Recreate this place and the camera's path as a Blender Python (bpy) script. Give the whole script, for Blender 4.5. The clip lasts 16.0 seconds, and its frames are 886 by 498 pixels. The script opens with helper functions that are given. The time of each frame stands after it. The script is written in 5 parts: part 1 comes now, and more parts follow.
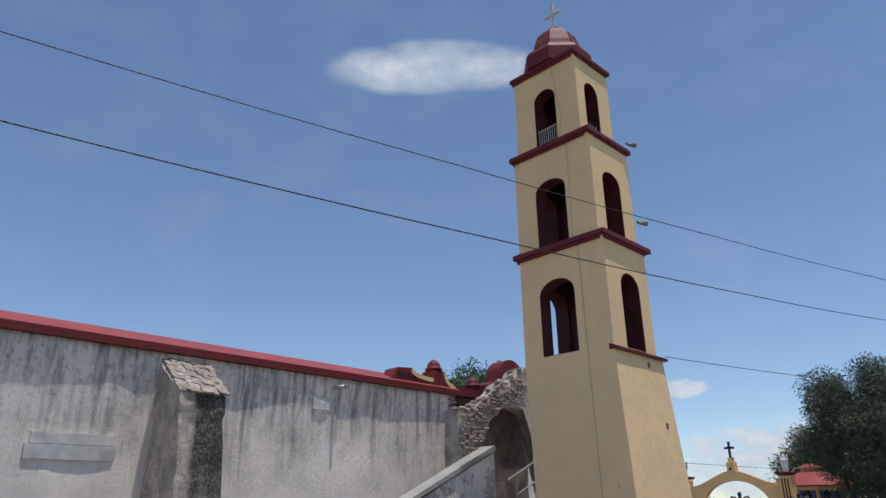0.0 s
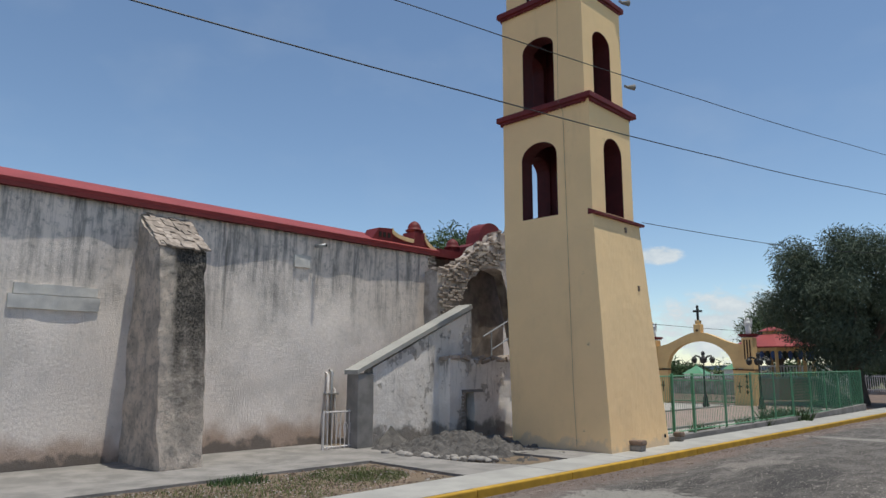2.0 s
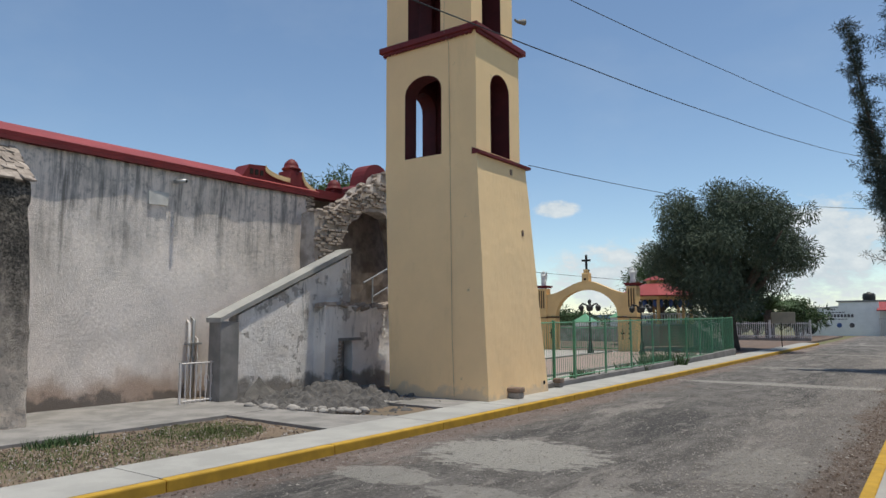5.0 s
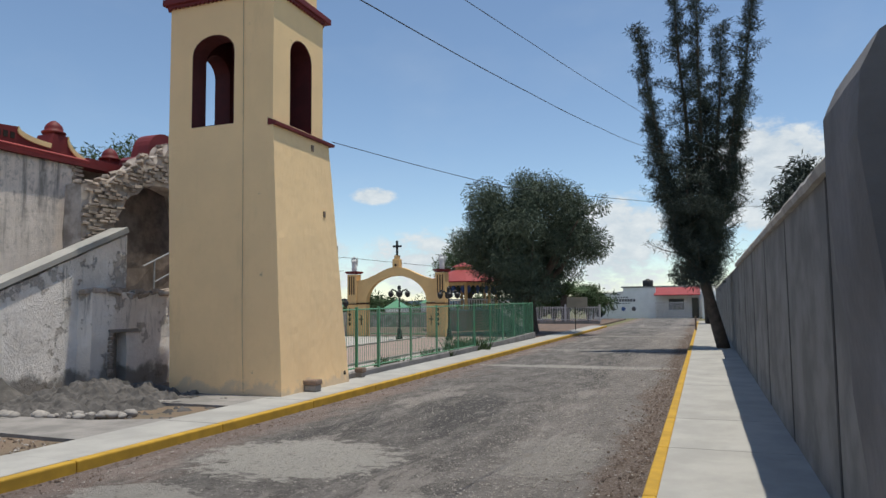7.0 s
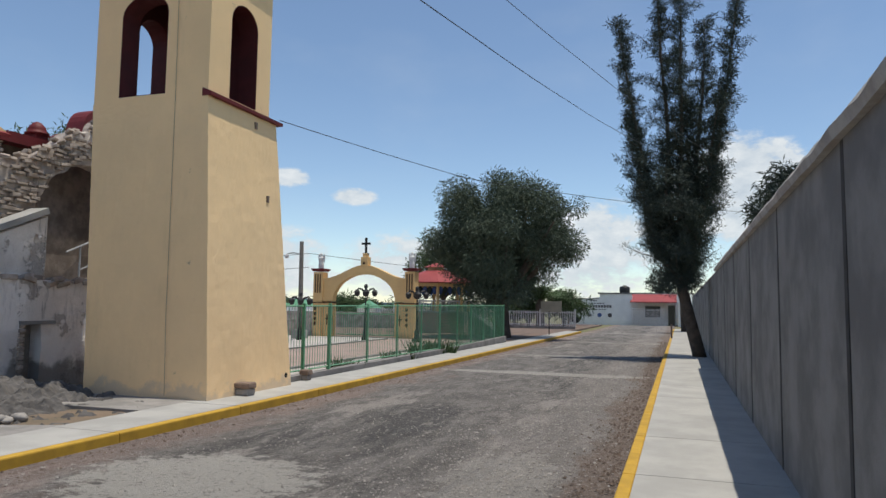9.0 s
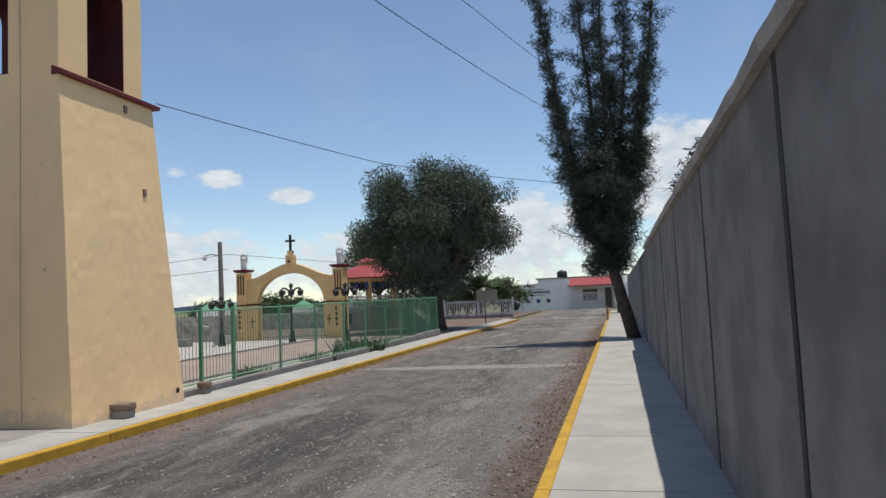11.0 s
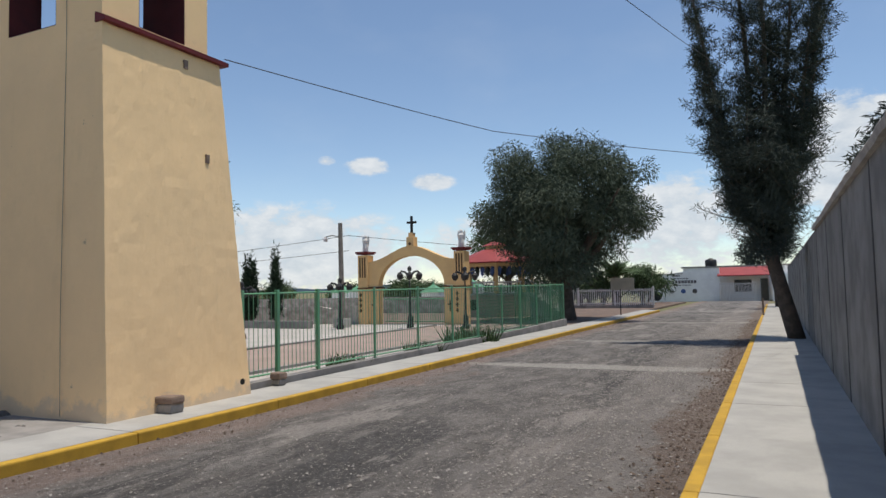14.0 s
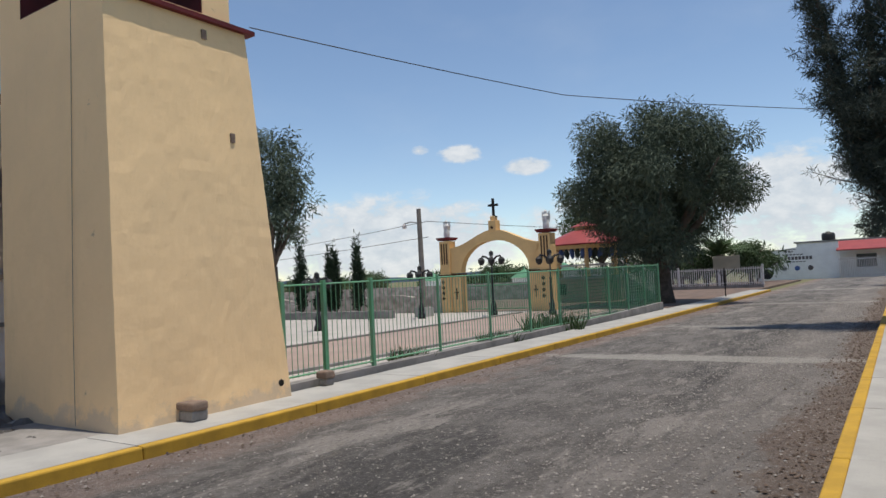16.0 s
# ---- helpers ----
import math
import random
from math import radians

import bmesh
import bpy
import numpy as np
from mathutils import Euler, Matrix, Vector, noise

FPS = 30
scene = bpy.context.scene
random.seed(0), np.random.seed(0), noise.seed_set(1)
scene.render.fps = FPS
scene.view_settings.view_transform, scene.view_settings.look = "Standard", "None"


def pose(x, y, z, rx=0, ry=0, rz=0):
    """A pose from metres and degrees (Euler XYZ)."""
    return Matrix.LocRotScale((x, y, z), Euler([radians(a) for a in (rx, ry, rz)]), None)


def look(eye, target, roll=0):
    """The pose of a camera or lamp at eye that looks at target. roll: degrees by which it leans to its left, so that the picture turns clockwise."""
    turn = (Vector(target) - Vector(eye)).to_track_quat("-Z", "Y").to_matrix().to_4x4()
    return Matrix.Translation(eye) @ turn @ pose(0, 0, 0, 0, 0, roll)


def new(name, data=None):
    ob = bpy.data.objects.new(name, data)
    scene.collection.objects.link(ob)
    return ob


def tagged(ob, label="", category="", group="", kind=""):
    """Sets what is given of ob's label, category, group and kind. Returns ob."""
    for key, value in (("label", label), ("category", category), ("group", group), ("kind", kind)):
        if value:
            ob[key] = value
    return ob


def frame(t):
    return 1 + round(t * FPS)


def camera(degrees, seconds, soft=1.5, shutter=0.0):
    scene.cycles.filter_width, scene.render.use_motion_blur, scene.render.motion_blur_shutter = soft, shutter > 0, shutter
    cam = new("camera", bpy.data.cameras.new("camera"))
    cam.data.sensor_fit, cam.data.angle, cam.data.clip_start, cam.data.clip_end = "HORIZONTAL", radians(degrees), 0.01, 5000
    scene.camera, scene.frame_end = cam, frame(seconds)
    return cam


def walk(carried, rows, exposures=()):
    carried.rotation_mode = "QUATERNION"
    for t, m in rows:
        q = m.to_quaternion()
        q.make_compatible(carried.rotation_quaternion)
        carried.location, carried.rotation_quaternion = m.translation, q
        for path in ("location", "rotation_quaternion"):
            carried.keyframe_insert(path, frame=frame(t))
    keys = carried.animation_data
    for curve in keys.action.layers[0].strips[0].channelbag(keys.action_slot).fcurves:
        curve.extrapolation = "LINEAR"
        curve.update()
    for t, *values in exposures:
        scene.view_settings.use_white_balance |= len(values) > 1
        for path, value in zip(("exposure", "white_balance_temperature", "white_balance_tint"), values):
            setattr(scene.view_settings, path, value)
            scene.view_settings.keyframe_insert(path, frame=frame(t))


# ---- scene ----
cam = camera(65.2, 16.0)
PATH = [
    (0, (0.97, -1.147, 1.939), (-0.35, 0.172, 2.656), -0.8),
    (0.5, (1.03, -1.135, 1.936), (-0.313, 0.204, 2.572), -0.6),
    (1, (1.033, -1.091, 1.925), (-0.323, 0.282, 2.45), -0.5),
    (1.5, (1.004, -1.068, 1.893), (-0.387, 0.313, 2.29), -0.7),
    (2, (0.989, -1.036, 1.9), (-0.375, 0.387, 2.241), 0.1),
    (2.5, (0.946, -0.992, 1.9), (-0.365, 0.492, 2.18), 1.5),
    (3, (0.823, -0.869, 1.901), (-0.453, 0.643, 2.19), 1.6),
    (3.5, (0.84, -0.731, 1.866), (-0.373, 0.837, 2.134), 1.7),
    (3.7, (0.837, -0.614, 1.836), (-0.427, 0.914, 2.092), 1.3),
    (5.8, (0.726, 0.452, 1.843), (-0.31, 2.157, 1.985), 1.6),
    (6, (0.735, 0.54, 1.859), (-0.267, 2.266, 1.995), 2.9),
    (6.5, (0.629, 0.84, 1.865), (-0.239, 2.636, 2.004), 3.6),
    (7, (0.576, 1.085, 1.849), (-0.123, 2.952, 2.006), -0.6),
    (7.5, (0.51, 1.481, 1.835), (-0.13, 3.371, 1.96), 0.9),
    (8, (0.545, 1.775, 1.811), (-0.1, 3.666, 1.893), 1.4),
    (8.5, (0.515, 2.092, 1.822), (-0.084, 3.994, 1.979), 1.9),
    (9, (0.563, 2.534, 1.761), (-0.082, 4.42, 1.926), 0.8),
    (9.5, (0.523, 2.852, 1.815), (-0.113, 4.746, 1.909), -0.2),
    (9.7, (0.441, 3.088, 1.819), (-0.119, 5.002, 1.968), 0.4),
    (11.8, (0.917, 4.416, 1.71), (0.403, 6.347, 1.802), -4.0),
    (12, (0.876, 4.635, 1.71), (0.284, 6.545, 1.722), -3.5),
    (12.5, (0.725, 5.132, 1.762), (-0.003, 6.991, 1.871), -2.9),
    (13, (0.677, 5.511, 1.725), (-0.204, 7.302, 1.851), -2.6),
    (13.5, (0.779, 5.834, 1.758), (-0.134, 7.61, 1.867), -1.3),
    (14, (0.722, 6.215, 1.727), (-0.14, 8.016, 1.844), -1.2),
    (14.5, (0.671, 6.615, 1.718), (-0.293, 8.366, 1.785), -2.9),
    (15, (0.739, 6.928, 1.768), (-0.305, 8.633, 1.805), -1.0),
    (15.5, (0.65, 7.379, 1.778), (-0.4, 9.079, 1.866), -2.0),
    (16, (0.574, 7.791, 1.702), (-0.53, 9.456, 1.789), -2.9),
]
walk(cam, [(t, look(eye, target, roll)) for t, eye, target, roll in PATH],
     exposures=((0.0, 0.02, 6400, 10), (1.5, 0.07, 6600, 6), (3.5, 0.12, 6700, 5), (8.5, 0.2, 6750, 7), (16.0, 0.18, 6800, 9)))

# ---- light: sun nearly overhead, a little over the east wall, clear sky with low cumulus ----
SUN_DIR = Vector((0.165, 0.06, 1.0)).normalized()
sun_data = bpy.data.lights.new("sun", "SUN")
sun_data.energy, sun_data.angle, sun_data.color = 3.4, radians(0.53), (1.0, 0.95, 0.87)
sun = new("sun", sun_data)
sun.matrix_world = look(SUN_DIR * 60, (0, 0, 0))

world = bpy.data.worlds.new("sky")
scene.world = world
world.use_nodes = True


def build_sky():
    nt = world.node_tree
    nt.nodes.clear()
    out = nt.nodes.new("ShaderNodeOutputWorld")
    sky = nt.nodes.new("ShaderNodeTexSky")
    sky.sky_type, sky.sun_disc = "NISHITA", False
    sky.sun_elevation = math.asin(SUN_DIR.z)
    sky.sun_rotation = math.atan2(SUN_DIR.x, SUN_DIR.y)
    sky.altitude, sky.air_density, sky.dust_density, sky.ozone_density = 2200, 1.15, 0.6, 1.9
    bg = nt.nodes.new("ShaderNodeBackground")
    bg.inputs[1].default_value = SKY
    nt.links.new(sky.outputs[0], bg.inputs[0])
    tc = nt.nodes.new("ShaderNodeTexCoord")

    def val(op, a, b=None, clamp=False):
        n = nt.nodes.new("ShaderNodeMath")
        n.operation, n.use_clamp = op, clamp
        for i, v in enumerate((a, b)):
            if v is None:
                continue
            if isinstance(v, (int, float)):
                n.inputs[i].default_value = v
            else:
                nt.links.new(v, n.inputs[i])
        return n.outputs[0]

    def dot(v):
        n = nt.nodes.new("ShaderNodeVectorMath")
        n.operation = "DOT_PRODUCT"
        nt.links.new(tc.outputs["Generated"], n.inputs[0])
        n.inputs[1].default_value = v
        return n.outputs["Value"]

    total = soft = None
    # azimuth right of +y, elevation, half width, half height (degrees), density
    for az, el, w, h, k in ((-45.6, 35.7, 9.5, 2.5, 0.85), (4.5, 9.2, 6.5, 4.8, 1.6), (-38, 3.2, 13, 4.6, 1.25), (-7, 4.6, 6.5, 4.8, 1.15),
                            (-31.7, 10.2, 2.2, 0.9, 1.1), (-26.3, 8.9, 2.2, 0.9, 1.1), (-35, 10.7, 0.9, 0.5, 0.8),
                            (-20, 3.2, 10, 3.6, 0.95), (25, 6, 20, 5, 1.2), (95, 8, 40, 7, 1.1), (190, 7, 60, 6, 1.0), (-100, 5, 35, 4, 0.9),
                            (130, 35, 25, 9, 0.9), (-150, 30, 18, 6, 0.8)):
        a, e = radians(az), radians(el)
        f = Vector((math.sin(a) * math.cos(e), math.cos(a) * math.cos(e), math.sin(e)))
        r = Vector((math.cos(a), -math.sin(a), 0))
        u = r.cross(f)
        d1 = val("DIVIDE", dot(r), math.sin(radians(min(w, 80))))
        d2 = val("DIVIDE", dot(u), math.sin(radians(h)))
        s = val("ADD", val("MULTIPLY", d1, d1), val("MULTIPLY", d2, d2))
        m = val("SUBTRACT", 1.0, s, True)
        m = val("MULTIPLY", m, val("GREATER_THAN", dot(f), 0.1))
        m = val("MULTIPLY", m, k)
        if soft is None:
            soft = m
            continue
        total = m if total is None else val("MAXIMUM", total, m)
    mp = nt.nodes.new("ShaderNodeMapping")
    mp.inputs["Scale"].default_value = (1, 1, 1.9)
    nt.links.new(tc.outputs["Generated"], mp.inputs[0])
    no = nt.nodes.new("ShaderNodeTexNoise")
    no.inputs["Scale"].default_value, no.inputs["Detail"].default_value, no.inputs["Roughness"].default_value = 27, 10, 0.62
    nt.links.new(mp.outputs[0], no.inputs["Vector"])
    n2 = nt.nodes.new("ShaderNodeTexNoise")
    n2.inputs["Scale"].default_value, n2.inputs["Detail"].default_value = 7, 5
    nt.links.new(mp.outputs[0], n2.inputs["Vector"])
    n3 = nt.nodes.new("ShaderNodeTexNoise")
    n3.inputs["Scale"].default_value, n3.inputs["Detail"].default_value = 11, 3
    nt.links.new(mp.outputs[0], n3.inputs["Vector"])
    raw = val("ADD", total, val("MULTIPLY", val("SUBTRACT", no.outputs[0], 0.53), 3.2))
    fac = val("MULTIPLY", val("SUBTRACT", raw, 0.10), 1.5, True)
    fac = val("MULTIPLY", fac, val("MULTIPLY", total, 2.2, True))
    haze = val("MULTIPLY", val("SUBTRACT", n2.outputs[0], 0.5, True), 0.25)
    fac = val("MAXIMUM", fac, haze)
    # one smooth high wisp
    wisp = val("ADD", val("MULTIPLY", soft, 1.5), val("MULTIPLY", val("SUBTRACT", n3.outputs[0], 0.55), 1.8))
    fac = val("MAXIMUM", fac, val("MULTIPLY", val("MULTIPLY", wisp, 0.85, True), val("MULTIPLY", soft, 3.0, True)))
    shade = nt.nodes.new("ShaderNodeMix")
    shade.data_type = "RGBA"
    shade.inputs["A"].default_value, shade.inputs["B"].default_value = (0.60, 0.70, 0.83, 1), (0.92, 0.97, 1.04, 1)
    nt.links.new(val("MULTIPLY", val("SUBTRACT", no.outputs[0], 0.3), 2.6, True), shade.inputs["Factor"])
    cl = nt.nodes.new("ShaderNodeBackground")
    nt.links.new(shade.outputs["Result"], cl.inputs[0])
    cl.inputs[1].default_value = 0.74
    mix = nt.nodes.new("ShaderNodeMixShader")
    nt.links.new(val("MULTIPLY", fac, 0.93), mix.inputs[0])
    nt.links.new(bg.outputs[0], mix.inputs[1])
    nt.links.new(cl.outputs[0], mix.inputs[2])
    nt.links.new(mix.outputs[0], out.inputs[0])


SKY = 0.125
build_sky()

# ---- materials ----
MATS = {}


class Net:
    """A small wrapper to wire node materials."""

    def __init__(self, name, rough=0.85, metal=0.0, spec=0.3):
        self.m = bpy.data.materials.new(name)
        self.m.use_nodes = True
        self.nt = self.m.node_tree
        self.bsdf = self.nt.nodes["Principled BSDF"]
        self.bsdf.inputs["Roughness"].default_value = rough
        self.bsdf.inputs["Metallic"].default_value = metal
        self.bsdf.inputs["Specular IOR Level"].default_value = spec
        self.pos = self.nt.nodes.new("ShaderNodeNewGeometry").outputs["Position"]
        MATS[name] = self.m

    def noise(self, scale, detail=6, rough=0.6, stretch=(1, 1, 1)):
        mp = self.nt.nodes.new("ShaderNodeMapping")
        mp.inputs["Scale"].default_value = stretch
        self.nt.links.new(self.pos, mp.inputs[0])
        n = self.nt.nodes.new("ShaderNodeTexNoise")
        n.inputs["Scale"].default_value, n.inputs["Detail"].default_value, n.inputs["Roughness"].default_value = scale, detail, rough
        self.nt.links.new(mp.outputs[0], n.inputs["Vector"])
        return n.outputs[0]

    def axis(self, i):
        s = self.nt.nodes.new("ShaderNodeSeparateXYZ")
        self.nt.links.new(self.pos, s.inputs[0])
        return s.outputs[i]

    def ramp(self, v, lo, hi):
        n = self.nt.nodes.new("ShaderNodeMapRange")
        n.interpolation_type = "SMOOTHSTEP"
        n.inputs[1].default_value, n.inputs[2].default_value = lo, hi
        self.nt.links.new(v, n.inputs[0])
        return n.outputs[0]

    def op(self, kind, a, b):
        n = self.nt.nodes.new("ShaderNodeMath")
        n.operation, n.use_clamp = kind, True
        for i, v in enumerate((a, b)):
            if isinstance(v, (int, float)):
                n.inputs[i].default_value = v
            else:
                self.nt.links.new(v, n.inputs[i])
        return n.outputs[0]

    def free(self, kind, a, b):
        n = self.nt.nodes.new("ShaderNodeMath")
        n.operation = kind
        for i, v in enumerate((a, b)):
            if isinstance(v, (int, float)):
                n.inputs[i].default_value = v
            else:
                self.nt.links.new(v, n.inputs[i])
        return n.outputs[0]

    def add(self, a, b): return self.free("ADD", a, b)

    def times(self, a, b): return self.free("MULTIPLY", a, b)

    def scale(self, a, k): return self.free("MULTIPLY", a, k)

    def mix(self, fac, a, b):
        n = self.nt.nodes.new("ShaderNodeMix")
        n.data_type = "RGBA"
        if isinstance(fac, (int, float)):
            n.inputs["Factor"].default_value = fac
        else:
            self.nt.links.new(fac, n.inputs["Factor"])
        for key, v in (("A", a), ("B", b)):
            if isinstance(v, tuple):
                n.inputs[key].default_value = (*v, 1)
            else:
                self.nt.links.new(v, n.inputs[key])
        return n.outputs["Result"]

    def rand(self):
        return self.nt.nodes.new("ShaderNodeObjectInfo").outputs["Random"]

    def island(self):
        return self.nt.nodes.new("ShaderNodeNewGeometry").outputs["Random Per Island"]

    def done(self, col, bump=None, strength=0.3, dist=0.02):
        if isinstance(col, tuple):
            self.bsdf.inputs["Base Color"].default_value = (*col, 1)
        else:
            self.nt.links.new(col, self.bsdf.inputs["Base Color"])
        if bump is not None:
            b = self.nt.nodes.new("ShaderNodeBump")
            b.inputs["Strength"].default_value, b.inputs["Distance"].default_value = strength, dist
            self.nt.links.new(bump, b.inputs["Height"])
            self.nt.links.new(b.outputs[0], self.bsdf.inputs["Normal"])
        return self.m


def simple(name, a, b, scale=6.0, rough=0.8, metal=0.0, bump=0.25, fine=60.0, spec=0.3, vary=0.0):
    """Two tones mixed by a coarse noise, with a fine grain and bump."""
    n = Net(name, rough, metal, spec)
    coarse, grain = n.ramp(n.noise(scale), 0.35, 0.65), n.noise(fine, 4)
    col = n.mix(coarse, a, b)
    col = n.mix(n.op("MULTIPLY", n.ramp(grain, 0.45, 0.75), 0.35), col, tuple(0.72 * c for c in a))
    if vary:
        col = n.mix(n.op("MULTIPLY", n.rand(), vary), col, tuple(0.55 * c for c in b))
    return n.done(col, grain, bump, 0.01)


def church_plaster():
    n = Net("church_plaster", 0.95)
    col = n.mix(n.ramp(n.noise(0.9, 6), 0.4, 0.62), (0.90, 0.80, 0.73), (0.76, 0.68, 0.62))
    z, wob = n.axis(2), n.noise(0.9, 6)
    height = n.add(z, n.scale(n.add(wob, -0.5), 3.6))
    high = n.ramp(height, 2.6, 4.7)
    streak = n.ramp(n.noise(4.2, 8, 0.75, (1, 1, 0.09)), 0.44, 0.64)
    col = n.mix(n.op("MULTIPLY", n.op("MULTIPLY", streak, high), 0.8), col, (0.14, 0.135, 0.13))
    thin = n.ramp(n.noise(1.5, 7, 0.7, (1, 1, 0.05)), 0.62, 0.70)
    col = n.mix(n.op("MULTIPLY", n.op("MULTIPLY", thin, n.ramp(z, 1.2, 4.6)), 0.75), col, (0.08, 0.075, 0.07))
    blot = n.ramp(n.noise(6.5, 9, 0.75), 0.5, 0.64)
    col = n.mix(n.op("MULTIPLY", n.op("MULTIPLY", blot, high), 0.6), col, (0.22, 0.21, 0.20))
    damp = n.add(z, n.scale(n.noise(1.1, 6), 1.3))
    col = n.mix(n.op("MULTIPLY", n.ramp(damp, 1.55, 0.95), 0.75), col, (0.40, 0.26, 0.18))
    col = n.mix(n.op("MULTIPLY", n.ramp(n.add(z, n.scale(n.noise(1.7, 7), 1.2)), 1.02, 0.85), 0.85), col, (0.16, 0.14, 0.125))
    spot = n.ramp(n.noise(4.5, 9, 0.75), 0.60, 0.68)
    col = n.mix(n.op("MULTIPLY", spot, 0.4), col, (0.33, 0.31, 0.29))
    # hairline soot and pitting
    pit = n.ramp(n.noise(24, 9, 0.85, (1, 1, 0.6)), 0.55, 0.66)
    col = n.mix(n.op("MULTIPLY", pit, 0.5), col, (0.33, 0.30, 0.27))
    return n.done(col, n.noise(14, 10, 0.8), 0.65, 0.05)


def buttress_plaster():
    n = Net("buttress_plaster", 0.95)
    col = n.mix(n.ramp(n.noise(2.0, 7), 0.4, 0.62), (0.82, 0.70, 0.60), (0.52, 0.45, 0.39))
    x, y, z = n.axis(0), n.axis(1), n.axis(2)
    wob = n.scale(n.add(n.noise(3.2, 9, 0.75, (1, 1, 0.2)), -0.5), 2.4)
    front = n.ramp(n.add(y, n.scale(wob, 0.14)), 4.60, 4.76)
    drip = n.ramp(n.add(z, wob), 0.9, 2.9)
    mould = n.op("MULTIPLY", n.op("MULTIPLY", front, drip), n.ramp(x, -12.35, -12.0))
    pit = n.ramp(n.noise(9, 9, 0.8), 0.5, 0.6)
    col = n.mix(n.op("MULTIPLY", pit, 0.5), col, (0.2, 0.18, 0.165))
    speck = n.ramp(n.noise(22, 8, 0.85), 0.40, 0.56)
    mould = n.op("MULTIPLY", mould, n.add(n.scale(speck, 0.35), 0.65))
    col = n.mix(n.op("MULTIPLY", mould, 0.97), col, (0.028, 0.028, 0.026))
    return n.done(col, n.noise(10, 10, 0.8), 1.0, 0.1)


def ramp_plaster():
    n = Net("ruin_plaster", 0.95)
    col = n.mix(n.ramp(n.noise(1.3, 7), 0.4, 0.62), (0.92, 0.86, 0.81), (0.78, 0.72, 0.67))
    streak = n.ramp(n.noise(3.4, 8, 0.75, (1, 1, 0.12)), 0.52, 0.66)
    z = n.axis(2)
    up = n.ramp(n.add(z, n.scale(n.add(n.noise(1.2, 5), -0.5), 2.5)), 0.9, 2.2)
    col = n.mix(n.op("MULTIPLY", n.op("MULTIPLY", streak, up), 0.85), col, (0.13, 0.12, 0.115))
    peel = n.ramp(n.add(n.noise(1.9, 8, 0.7), n.scale(up, 0.06)), 0.60, 0.625)
    col = n.mix(n.op("MULTIPLY", peel, 0.6), col, (0.32, 0.27, 0.235))
    low = n.ramp(n.add(z, n.scale(n.noise(2.0, 7), 1.1)), 1.15, 0.92)
    col = n.mix(n.op("MULTIPLY", low, 0.85), col, (0.2, 0.18, 0.16))
    return n.done(col, n.add(n.noise(8, 10, 0.75), n.scale(peel, -0.5)), 0.9, 0.06)


def tower_paint():
    n = Net("tower_paint", 0.8)
    col = n.mix(n.ramp(n.noise(0.7, 6), 0.35, 0.7), (0.92, 0.645, 0.355), (0.85, 0.60, 0.335))
    col = n.mix(n.op("MULTIPLY", n.ramp(n.noise(1.6, 7, 0.7, (1, 1, 0.2)), 0.55, 0.8), 0.3), col, (0.48, 0.35, 0.20))
    chip = n.ramp(n.noise(2.3, 9, 0.75), 0.67, 0.685)
    col = n.mix(n.op("MULTIPLY", chip, 0.7), col, (0.40, 0.30, 0.20))
    z = n.axis(2)
    low = n.ramp(n.add(z, n.scale(n.noise(2.4, 8, 0.7), 1.3)), 1.05, 0.85)
    col = n.mix(n.op("MULTIPLY", low, 0.45), col, (0.42, 0.37, 0.33))
    dust = n.ramp(n.noise(11, 9, 0.8), 0.56, 0.72)
    col = n.mix(n.op("MULTIPLY", dust, 0.22), col, (0.52, 0.38, 0.22))
    return n.done(col, n.add(n.noise(5, 10, 0.72), n.scale(chip, -0.4)), 0.28, 0.03)


